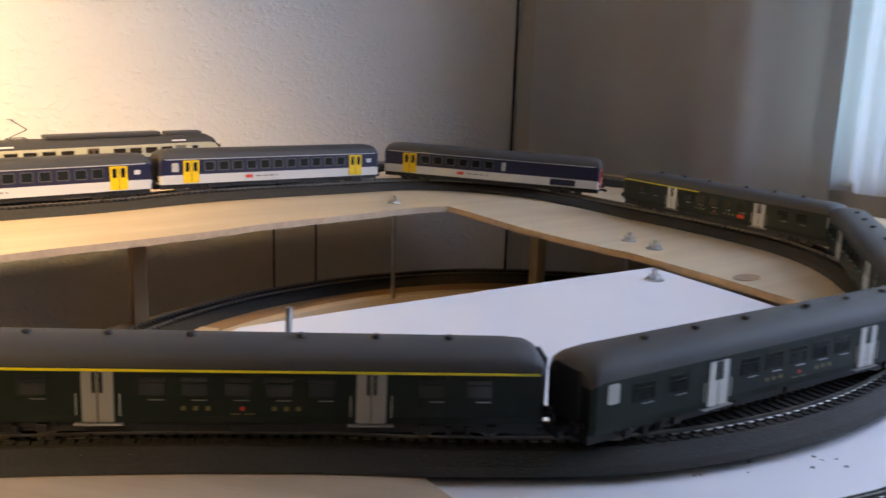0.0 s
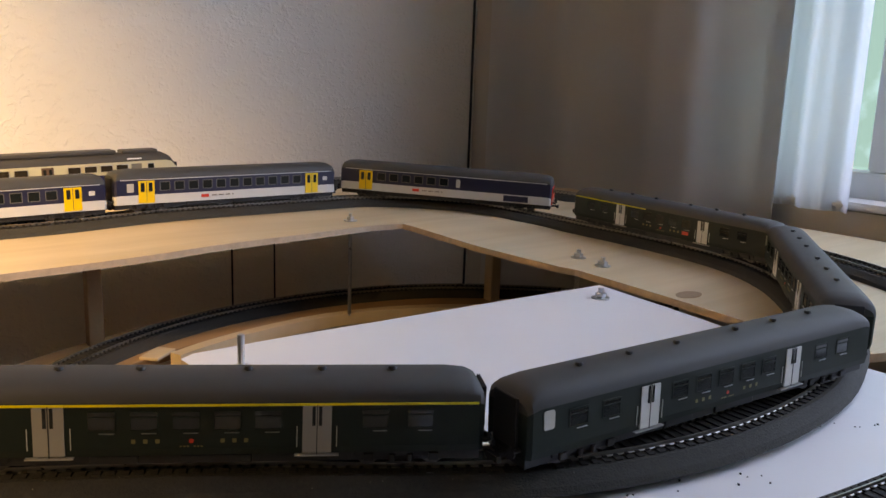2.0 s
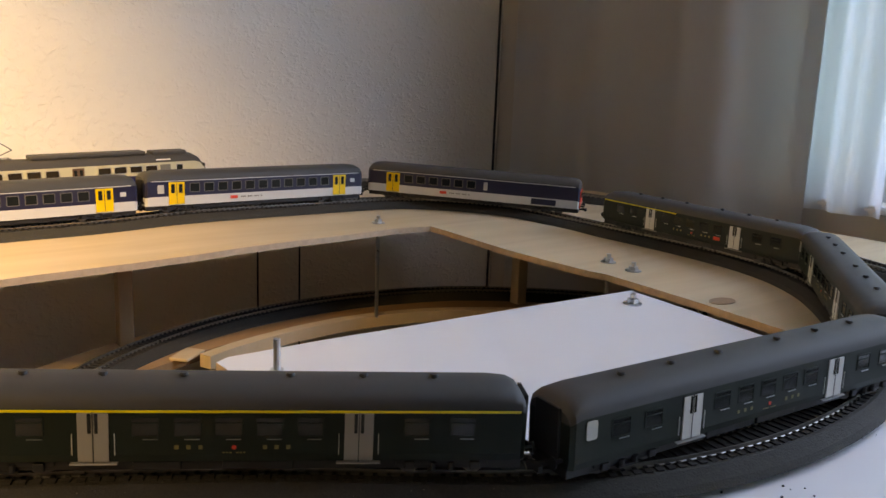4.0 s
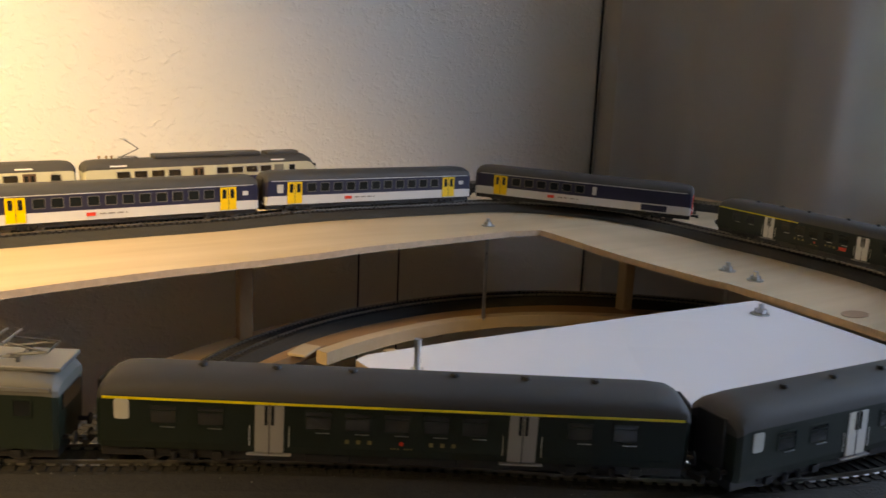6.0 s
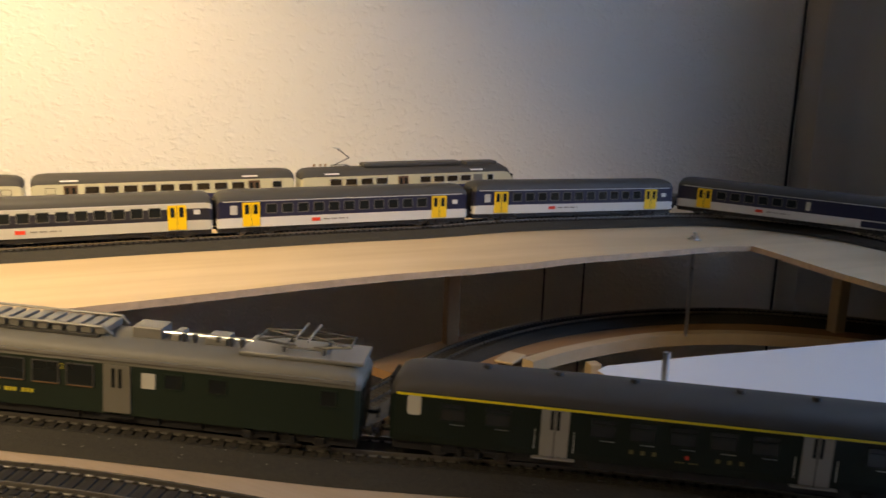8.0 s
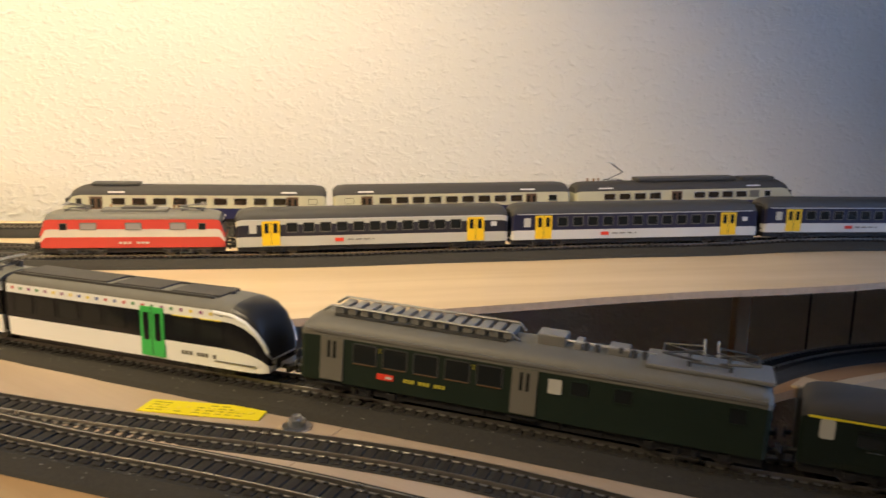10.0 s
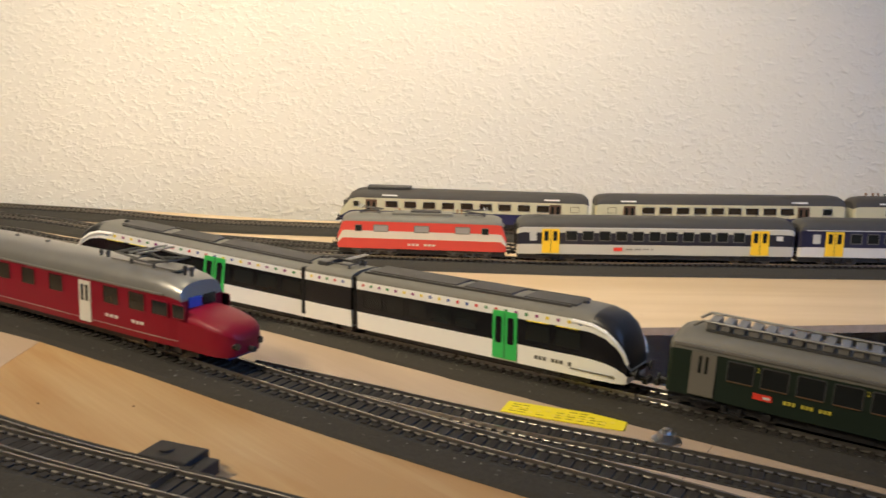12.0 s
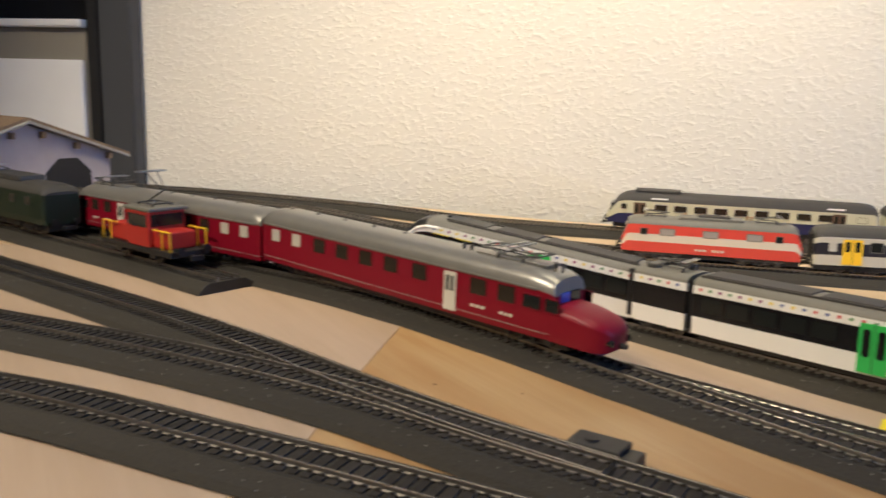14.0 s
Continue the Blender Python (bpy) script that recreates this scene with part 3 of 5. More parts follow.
def frame_bar(k0, k1, z0, z1, v0, v1, name="window_frame", material="reveal"):
    bm = bmesh.new()
    q = [aside(k0, v0), aside(k1, v0), aside(k1, v1), aside(k0, v1)]
    lo, hi = [bm.verts.new((*p, z0)) for p in q], [bm.verts.new((*p, z1)) for p in q]
    bm.faces.new(lo[::-1]), bm.faces.new(hi)
    for i in range(4):
        bm.faces.new((lo[i - 1], lo[i], hi[i], hi[i - 1]))
    bmesh.ops.recalc_face_normals(bm, faces=bm.faces)
    bmesh.ops.bevel(bm, geom=bm.edges[:], offset=.003, segments=2, affect="EDGES")
    return part(name, bm, material, win)


frame_bar(K0 + .002, K0 + .035, SILL + .002, HEAD - .002, -.10, -.05)
frame_bar(.712, .742, SILL + .046, HEAD - .046, -.10, -.06)
frame_bar(K1 - .045, K1 - .002, SILL + .002, HEAD - .002, -.10, -.05)
frame_bar(K0 + .046, K1 - .046, SILL + .002, SILL + .045, -.10, -.05)
frame_bar(K0 + .046, K1 - .046, HEAD - .045, HEAD - .002, -.10, -.05)
frame_bar(K0 - .02, K1 + .02, SILL + .002, SILL + .012, -.048, .006, "window_sill")
bm = bmesh.new()
q = [aside(K0 + .04, -.08), aside(K1 - .04, -.08)]
bm.faces.new([bm.verts.new((*q[0], SILL + .05)), bm.verts.new((*q[1], SILL + .05)), bm.verts.new((*q[1], HEAD - .05)), bm.verts.new((*q[0], HEAD - .05))])
glass = bpy.data.materials.new("clear_glass")
glass.use_nodes = True
gb = glass.node_tree.nodes["Principled BSDF"]
gb.inputs["Transmission Weight"].default_value, gb.inputs["Roughness"].default_value, gb.inputs["IOR"].default_value = 1, 0, 1.02
pane = part("pane", bm, glass, win)
pane.visible_shadow = False

# trees and sky far outside
out = bpy.data.materials.new("distance")
out.use_nodes = True
nt = out.node_tree
nt.nodes.remove(nt.nodes["Principled BSDF"])
em = nt.nodes.new("ShaderNodeEmission")
tc, nz, cr = nt.nodes.new("ShaderNodeTexCoord"), nt.nodes.new("ShaderNodeTexNoise"), nt.nodes.new("ShaderNodeValToRGB")
nz.inputs["Scale"].default_value, nz.inputs["Detail"].default_value = .9, 6
cr.color_ramp.elements[0].position, cr.color_ramp.elements[1].position = .40, .62
cr.color_ramp.elements[0].color, cr.color_ramp.elements[1].color = (.10, .21, .27, 1), (.26, .50, .80, 1)
nt.links.new(tc.outputs["Object"], nz.inputs["Vector"]), nt.links.new(nz.outputs[0], cr.inputs[0]), nt.links.new(cr.outputs[0], em.inputs[0])
em.inputs[1].default_value = OUTSIDE
nt.links.new(em.outputs[0], nt.nodes["Material Output"].inputs[0])
bm = bmesh.new()
a, b = aside(-14, -7), aside(20, -7)
bm.faces.new([bm.verts.new((*a, -5)), bm.verts.new((*b, -5)), bm.verts.new((*b, 7)), bm.verts.new((*a, 7))])
tagged(link("backdrop", bm, out), "blurred trees and sky outside the window", "backdrop", kind="structure")

# a hanging curtain along the window wall
cur = thing("curtain", "thin grey curtain hanging in soft folds beside the window", "curtain")
bm = bmesh.new()
prev = None
for i in range(121):
    k = .085 + .550 * i / 120
    v = .030 + .009 * math.sin(k * 26) + .003 * math.sin(k * 71 + 1)
    row = [bm.verts.new((*aside(k, v + e), z)) for e, z in ((0, -.42), (0, .4), (0, CEIL - .08), (.002, CEIL - .08), (.002, .4), (.002, -.42))]
    if prev:
        for j in range(6):
            bm.faces.new((prev[j], prev[(j + 1) % 6], row[(j + 1) % 6], row[j]))
    else:
        bm.faces.new(row)
    prev = row
bm.faces.new(prev[::-1])
part("cloth", bm, "curtain", cur, smooth=True)
bm = bmesh.new()
rod(bm, (*aside(.02, .035), CEIL - .07), (*aside(1.9, .035), CEIL - .07), .008, 10)
part("curtain_rail", bm, "steel", cur)
sheer_mat = bpy.data.materials.new("sheer_cloth")
sheer_mat.use_nodes = True
sn = sheer_mat.node_tree
sb = sn.nodes["Principled BSDF"]
sb.inputs["Base Color"].default_value, sb.inputs["Roughness"].default_value = (.75, .77, .80, 1), .9
tr, mxs = sn.nodes.new("ShaderNodeBsdfTranslucent"), sn.nodes.new("ShaderNodeMixShader")
tr.inputs[0].default_value, mxs.inputs[0].default_value = (.80, .84, .90, 1), .55
sn.links.new(sb.outputs[0], mxs.inputs[1]), sn.links.new(tr.outputs[0], mxs.inputs[2]), sn.links.new(mxs.outputs[0], sn.nodes["Material Output"].inputs[0])
sh = thing("sheer_curtain", "thin white translucent curtain in daylight at the window's edge", "curtain")
bm = bmesh.new()
prev = None
for i in range(91):
    k = .612 + .116 * i / 90
    v = .012 + .007 * math.sin(k * 95) + .003 * math.sin(k * 210)
    row = [bm.verts.new((*aside(k, v), z)) for z in (.02, .35, .8, CEIL - .085)]
    if prev:
        for j in range(3):
            bm.faces.new((prev[j], prev[j + 1], row[j + 1], row[j]))
    prev = row
part("cloth", bm, sheer_mat, sh, smooth=True)
bm = bmesh.new()
rod(bm, (*aside(.5, .012), CEIL - .08), (*aside(.75, .012), CEIL - .08), .003, 8)
part("curtain_wire", bm, "steel", sh)
# thin black rod that draws the dark gap line in the corner
bm = bmesh.new()
rod(bm, (*along(.012, .006), FLOOR), (*along(.012, .006), CEIL), .0024, 8)
tagged(link("cable", bm, "black"), "thin black rod put in for the dark gap up the room corner", "cable")

# ---- boards ----
inner = [(-.75, .425), (-.515, .522), (-.39, .616), (-.297, .692), (-.217, .751), (-.101, .832), (.086, .976)]
far_edge = [along(.30, .06), along(2.6, .06)]
sheet("board_back", [(.123, .990), (.254, .801), (.266, .790), (.344, .642), (.392, .553), aside(1.15, .045), aside(.30, .05), *far_edge, (-1.75, .05), (-1.2, .10), (-1.0, .245), *inner], .0062, ["ply", "ply_edge"], "pale plywood board carrying the back tracks")
sheet("white_board", [(-.052, .566), (-.046, .575), (.276, .746), (.333, .628), (.42, .50), aside(1.45, .10), (.75, .10), (.13, .15), (.075, .365), (.058, .392), (.045, .43)], .010, ["white", "ply_edge"], "white laminated board under the curve of the track", .004)
sheet("board_front", [(.041, .436), (.0545, .392), (.0715, .365), (.126, .15), (.126, -.02), (-.25, -.02), (-.25, .268), (-.36, .268), (-.36, .436)], .009, ["ply2", "ply_edge"], "pale plywood board under the front tracks")
sheet("board_strip", [(-.3605, .436), (-.3605, .2685), (-.46, .262), (-.56, .252), (-.7195, .243), (-.7195, .424)], .009, ["ply2", "ply_edge"], "pale plywood strip between the tracks")
sheet("pine_board", [(-.7195, .2425), (-.718, .224), (-.667, .153), (-.608, .074), (-.57, -.03), (-.2505, -.03), (-.2505, .2675), (-.3605, .2675), (-.46, .2615), (-.56, .2515)], .009, ["pine", "ply_edge"], "orange knotty pine board in the front of the layout")
sheet("board_left", [(-.720, .424), (-.720, .228), (-.7185, .224), (-.6675, .153), (-.6085, .074), (-.5705, -.03), (-.50, -.35), (-1.75, -.35), (-1.75, .045), (-1.2, .095), (-1.0, .24), (-.752, .42)], .009, ["ply2", "ply_edge"], "pale plywood board under the sidings")


def post(x, y, z0, z1, w, material, label):
    o = link("support_post", boxed(-w / 2, w / 2, -w / 2, w / 2, 0, z1 - z0, bev=.0015), material, m=Matrix.Translation((x, y, z0)) @ Matrix.Rotation(.5, 4, "Z"))
    return tagged(o, label, "post", "posts under the layout")


# ---- tracks of the layout ----
loop_pts = [along(u, .31) for u in (2.2, 1.9, 1.6, 1.3, 1.0, .75, .55)] + [(.09, 1.118), (.19, 1.10), (.285, 1.045), (.348, .957), (.398, .872), (.428, .80), (.437, .735), (.427, .67), (.402, .60), (.366, .545), (.316, .492), (.24, .445), (.155, .419), (.07, .414), (0, .416), (-.1, .4135),
           (-.2, .400), (-.3, .390), (-.4, .388), (-.5, .389), (-.6, .391), (-.67, .386), (-.75, .363), (-.83, .330), (-.9, .307), (-1.1, .265), (-1.4, .20)]
LOOP = track(loop_pts, "black-sleepered track loop on dark foam roadbed")
RR = .33
cx, cy = along(.14 + RR, .14 + RR)
bend = [(cx + RR * math.cos(ANG + radians(90 - q)), cy + RR * math.sin(ANG + radians(90 - q))) for q in (0, 15, 30, 45, 60, 75, 90)]
OUTER = track([along(u, .14) for u in (2.5, 2.1, 1.7, 1.3, 1.0, .75)] + bend + [(.55, .74), (.52, .62), (.455, .51)], "outer black-sleepered track on dark foam roadbed")
PASS = track([(.455, .51), (.39, .435), (.305, .388), (.19, .353), (0, .345), (-.15, .345), (-.285, .342), (-.375, .332), (-.428, .322), (-.486, .311), (-.535, .301), (-.575, .289), (-.605, .280)], "bare black-sleepered track laid straight on the boards", bed=False, height=lambda p: level(p.x, p.y) - (.0075 if p.x < .05 else .0075 + .004 * min(1, (p.x - .05) / .03)), single=True)
RED = track([(-.10, .275), (-.2, .283), (-.30, .284), (-.384, .280), (-.463, .268), (-.56, .257), (-.69, .250), (-.85, .237), (-1.0, .219), (-1.25, .18), (-1.5, .12)], "black-sleepered track carrying the red railcar", single=True, keep=lambda p: -.62 < p.x)
F1 = track([(-1.0, -.125), (-.85, -.053), (-.718, .007), (-.631, .042), (-.562, .071), (-.48, .100), (-.38, .125), (-.2, .148)], "front siding of black-sleepered track", single=True)
F2 = track([(-1.2, -.10), (-1.0, -.018), (-.845, .042), (-.719, .085), (-.621, .117), (-.541, .135), (-.45, .157), (-.35, .174), (-.2, .189)], "siding of black-sleepered track with a turnout", single=True)
F3 = track([(-1.45, .0), (-1.25, .048), (-1.03, .083), (-.867, .106), (-.75, .115), (-.67, .120), (-.62, .125), (-.56, .134), (-.50, .147)], "diverging siding of black-sleepered track", single=True)
SPUR = track([(-1.6, .065), (-1.4, .11), (-1.2, .148), (-1.0, .178), (-.872, .189)], "short stub of track ending on the board", single=True)
MID = track([along(2.4, .215), along(2.0, .22), along(1.7, .235), along(1.5, .27), along(1.37, .303)], "track joining the loop by a turnout")

# lower turn of the track under the boards
low = lambda p: -.107
LOW = track([(-.27, .62), (-.222, .74), (-.184, .847), (-.128, .938), (-.052, 1.012), (.045, 1.07), (.154, 1.103), (.265, 1.10), (.371, 1.072), (.46, 1.0)], "lower turn of black track under the boards", height=low)
LOW_LINE = [(-.225, .79), (-.187, .85), (-.128, .925), (-.05, .995), (.045, 1.055), (.158, 1.085), (.265, 1.08), (.37, 1.05), (.46, .98)]
tagged(link("lower_board", sweep(spline(LOW_LINE, .03), [(-.040, -.009), (-.040, 0), (.048, 0), (.048, -.009)], low), ["cork"]), "orange-brown curved board carrying the lower track", "board", kind="structure")
tagged(link("lower_strip", sweep(spline([(-.108, .862), (-.085, .893), (-.045, .935), (0, .972), (.05, 1.003), (.12, 1.028), (.2, 1.036), (.3, 1.026), (.40, .99)], .02), [(-.007, -.011), (-.007, .0025), (.007, .0025), (.007, -.011)], low), "ply"), "pale bent wooden strip beside the lower track", "board", kind="structure")
tagged(link("wood_block", boxed(-.010, .010, -.017, .017, 0, .003, bev=.0010), "ply", m=Matrix.Translation((-.126, .866, -.107)) @ Matrix.Rotation(-.35, 4, "Z")), "pale wooden block on the lower board", "wooden block")
# first post takes the darker cork colour to look shaded under the board
for x, y, z0, z1, w, k in ((-.194, .905, FLOOR, -.008, .015, "cork"), (.247, 1.075, FLOOR, -.008, .015, "ply"), (-.040, .925, FLOOR, -.122, .014, "ply"), (-.9, .0, FLOOR, -.02, .03, "ply2"), (-.4, .1, FLOOR, -.02, .03, "ply2"), (.5, .3, FLOOR, -.04, .03, "ply2"), (.52, .85, FLOOR, -.012, .03, "ply2"), (-1.3, .5, FLOOR, -.012, .03, "ply2"), (.1, .3, FLOOR, -.04, .03, "ply2")):
    post(x, y, z0, z1, w, k, "slim pale wooden post holding up the boards")

for x, y in ((.064, 1.003), (.284, .839), (.297, .803)):
    bolt(x, y, rodlen=.10 if x < .1 else .02)
bolt(.262, .702, lvl=-.004)
bolt(-.013, .543, up=.019, lvl=-.004)
bolt(-.381, .353, up=.002)

# yellow slip of paper with unreadable writing
lab = thing("paper_label", "bright yellow paper slip with faint writing taped to the board", "label")


def slip(name, s0, s1, w0, w1, z0, z1, material, parent, label=""):
    """A thin slip on the strip of board, s along it and w across it, bent with the board."""
    bm = bmesh.new()
    n = max(1, int((s1 - s0) / .006))
    rows = []
    for i in range(n + 1):
        s = s0 + (s1 - s0) * i / n
        rows.append([])
        for w, z in ((w0, z0), (w1, z0), (w1, z1), (w0, z1)):
            px, py = -.437 + s * .969 - w * .246, .352 + s * .246 + w * .969
            rows[-1].append(bm.verts.new((px, py, level(px, py) + z)))
    for a, c in zip(rows, rows[1:]):
        for k in range(4):
            bm.faces.new((a[k], a[(k + 1) % 4], c[(k + 1) % 4], c[k]))
    bm.faces.new(rows[0]), bm.faces.new(rows[-1][::-1])
    return part(name, bm, material, parent, label)


slip("paper", -.033, .033, -.009, .009, .0003, .0008, "paper", lab)
for x, n in ((-.027, 4), (-.022, 4), (-.012, 1), (-.002, 3), (.004, 4), (.010, 4), (.0155, 3), (.021, 2)):
    for q in range(n):
        slip("writing", x - .0022, x + .0016 + .0006 * (q % 2), -.0062 + .0036 * q, -.0052 + .0036 * q, .00081, .00092, "ink", lab)
for k in range(13):
    y0 = -.003 + .003 * math.sin(k * 2.1)
    slip("writing", -.028 + k * .0044, -.028 + k * .0044 + .0026, y0, y0 + .0034, .0008, .0010, "lemon", lab, "faint pencil marks")

# turnout motor beside the siding
mo = thing("turnout_motor", "black plastic turnout motor box beside the track", "turnout motor")
mo.matrix_basis = Matrix.Translation((-.519, .166, level(-.519, .166) + .001)) @ Matrix.Rotation(radians(14), 4, "Z")
part("casing", boxed(-.015, .009, -.008, .008, 0, .0082, bev=.0008), "black", mo)
part("bracket", boxed(.009, .016, -.009, .005, 0, .0062, bev=.0006), "black", mo)
bm = bmesh.new()
rod(bm, (-.006, 0, .0082), (-.006, 0, .0090), .003, 12)
part("cap", bm, "black", mo)

# crumbs on the white board
rng = random.Random(4)
bm = bmesh.new()
for cx0, cy0, n in ((.19, .405, 7), (.235, .41, 5), (.33, .46, 6), (.36, .50, 5)):
    for _ in range(n):
        x, y = cx0 + rng.uniform(-.02, .02), cy0 + rng.uniform(-.008, .008)
        bmesh.ops.create_icosphere(bm, subdivisions=1, radius=rng.uniform(.0003, .0008), matrix=Matrix.Translation((x, y, level(x, y) - .0036)))
tagged(link("crumbs", bm, "black"), "dark crumbs of ballast scattered on the white board", "crumbs", kind="stuff")


# ---- the vehicles ----
def ends(L, w, zb, zs, zt, cap=.006, low=.0025):
    """Stations of a coach body whose roof slopes down at both ends."""
    h = L / 2
    return [(-h, w * .90, zb, zs - low, zt - .006), (-h + cap * .35, w, zb, zs - low * .4, zt - .003), (-h + cap, w, zb, zs, zt - .001), (-h + cap * 2.5, w, zb, zs, zt), (h - cap * 2.5, w, zb, zs, zt), (h - cap, w, zb, zs, zt - .001), (h - cap * .35, w, zb, zs - low * .4, zt - .003), (h, w * .90, zb, zs - low, zt - .006)]


def gangway(o, L):
    for s in (-1, 1):
        bm = bmesh.new()
        for k in range(2):
            x = s * (L / 2 + .0004 + k * .0010)
            box(bm, x - .0003, x + .0003, -.0085, .0085, .012, .036, bev=.0003)
        box(bm, s * L / 2 - .001, s * (L / 2 + .0014), -.0075, .0075, .013, .035)
        part("gangway", bm, "black", o, "black rubber gangway bellows")


def underframe(o, L, boxes=((-.03, .02), (.012, .03))):
    bm = boxed(-L / 2 + .001, L / 2 - .001, -.0125, .0125, .0034, .0095)
    part("underframe", bm, "black", o)
    for x, n in boxes:
        part("equipment_box", boxed(x - n / 2, x + n / 2, -.0135, .0135, .0035, .0078, bev=.0006), "black", o)


def green_coach(label, first, blind=-.117, half=False, roof="roof_grey", pale=False, logo=False):
    o = thing("passenger_coach", label, "model train", "green coaches")
    blind = blind and -.1175
    L, w, zs, zt = .257, .0162, .0320, .0410
    body, rf = loft(ends(L, w, .0085, zs, zt), [(.14, 0), (1.0, 0)])
    part("body", body, "green", o)
    part("roof", rf, roof, o, "matt grey roof with a row of vents", smooth=True)
    underframe(o, L)
    for x in (-.092, .092):
        bogie(o, x)
    for s in (-1, 1):
        coupler(o, s * L / 2, s)
    gangway(o, L)
    vents(o, (.088, .0565, .0245, -.021, -.0545, -.087), zt - .0004)
    dm = "door_white" if pale else "door_grey"
    for s in (-1, 1):
        for x in (-.0548, .0548):
            d = plate("door", o, x, s, w, .0198, .0124, .0214, .0005, dm, .0003, "pale grey folding doors" if pale else "grey folding doors")
            for e in (-.0014, .0014):
                plate("door_window", d, e, -1, .0005, .0062, .0014, .0088, .0002, "glass", .0002)
            plate("door_gap", d, 0, -1, .0005, 0, .0004, .0225, .00015, "black", .0001)
            part("step", boxed(x - .0095, x + .0095, min(s * .0150, s * .0176), max(s * .0150, s * .0176), .0078, .0083), "door_grey", o)
            for e in (-.0085, .0085):
                plate("handrail", o, x + e, s, w, .0165, .0003, .0095, .0004, "door_white", .0001)
        for x in [-.034 + .017 * k for k in range(5)] + [-.100, -.080, .080, .100]:
            window(o, x, s, w, .0242, .0118, .0092, "green", "glass", rim=.0007, cross=.0018)
            plate("window_handle", o, x + .002, s, w, .0188, .0062, .0003, .0005, "steel", .0001)
        if blind:
            plate("blind_window", o, s * -blind, s, w, .0262, .0062, .0090, .0004, "glass_lit", .0012, "white blanked lavatory window")
        if first:
            ln = .5 if half else 1.0
            part("class_stripe", boxed(-L / 2 + .003 if not (half and s > 0) else .01, (L / 2 - .003) if (not half or s > 0) else -L / 2 + .003 + (L - .006) * .42, min(s * w, s * (w + .0004)), max(s * w, s * (w + .0004)), zs - .0013, zs - .0003), "lemon", o, "yellow first-class line under the roof")
        for c in (-.0165, .0200):
            for q in (-1, 0, 1):
                plate("lettering", o, c + .0049 * q, s, w, .0152, .0018, .0019, .00015, "worn_gold", .0003)
        plate("emblem", o, .0022, s, w, .0152, .0020, .0020, .0002, "red" if not logo else "orange", .0009)
        bars(o, .0022, s, w, .0128, .010, .0006, 7, "worn_gold")
        if logo:
            plate("emblem", o, .034, s, w, .0152, .008, .0034, .0002, "red", .0002)
    return o, L


def npz_coach(label, first=False, cab=False):
    o = thing("passenger_coach", label, "model train", "blue and white coaches")
    L, w, zs, zt = .266, .0164, .0350, .0445
    st = ends(L, w, .0085, zs, zt)
    if cab:
        st[-1] = (L / 2, w * .88, .0085, zs - .004, zt - .007)
    body, rf = loft(st, [(.37, 0), (.80 if first else .90, 1), (1.0, 2 if not first else 3)])
    part("body", body, ["npz_grey", "npz_black", "npz_black", "npz_grey"] if first else ["npz_white", "npz_blue", "npz_blue", "npz_white"], o)
    part("roof", rf, "roof_dark", o, smooth=True)
    underframe(o, L, ((-.04, .03), (.02, .04), (.055, .015)))
    for x in (-.094, .094):
        bogie(o, x)
    for s in (-1, 1):
        coupler(o, s * L / 2, s)
    if not cab:
        gangway(o, L)
    for s in (-1, 1):
        part("roof_line", boxed(-L / 2 + .006, L / 2 - .006, min(s * w, s * (w + .0003)), max(s * w, s * (w + .0003)), zs - .0008, zs - .0001), "npz_white", o, "pale line under the roof")
        for x in ((-.100,) if cab else (-.100, .100)):
            d = plate("door", o, x, s, w, .0215, .0170, .0236, .0005, "yellow", .0003, "yellow double doors")
            for e in (-.0042, .0042):
                plate("door_window", d, e, -1, .0005, .0050, .0040, .0095, .0002, "glass", .0008)
            plate("door_gap", d, 0, -1, .0005, 0, .0005, .0230, .00015, "brown", .0001)
        n = 6 if cab else 11
        for k in range(n):
            window(o, -.0800 + .0160 * k, s, w, .0268, .0112, .0098, "roof_light", "glass", rim=.0006)
        if cab:
            plate("blind_window", o, .018, s, w, .0262, .0050, .0100, .0004, "glass_lit", .0008)
            plate("lower_flap", o, .09, s, w, .0135, .03, .007, .0003, "npz_blue", .0004)
        else:
            plate("blind_window", o, -.117, s, w, .0262, .0070, .0090, .0004, "glass_lit", .0006)
            plate("pictogram", o, .1185, s, w, .0262, .0060, .0045, .0003, "npz_white", .0004)
        plate("emblem", o, -.035, s, w, .0140, .0085, .0034, .0003, "red", .0002, "red operator's emblem")
        bars(o, -.014, s, w, .0140, .026, .0014, 13, "roof_light")
    if cab:
        part("cab_front", boxed(L / 2 - .0005, L / 2 + .0012, -.0142, .0142, .0095, .0305, bev=.0004), "red", o, "red cab front")
        part("windscreen", boxed(L / 2 + .0008, L / 2 + .0016, -.0115, .0115, .0225, .0290), "glass", o)
        for s in (-1, 1):
            bm = bmesh.new()
            rod(bm, (L / 2 + .001, s * .010, .0140), (L / 2 + .0022, s * .010, .0140), .0015, 10)
            part("headlight", bm, "glass_lit", o)
    return o, L


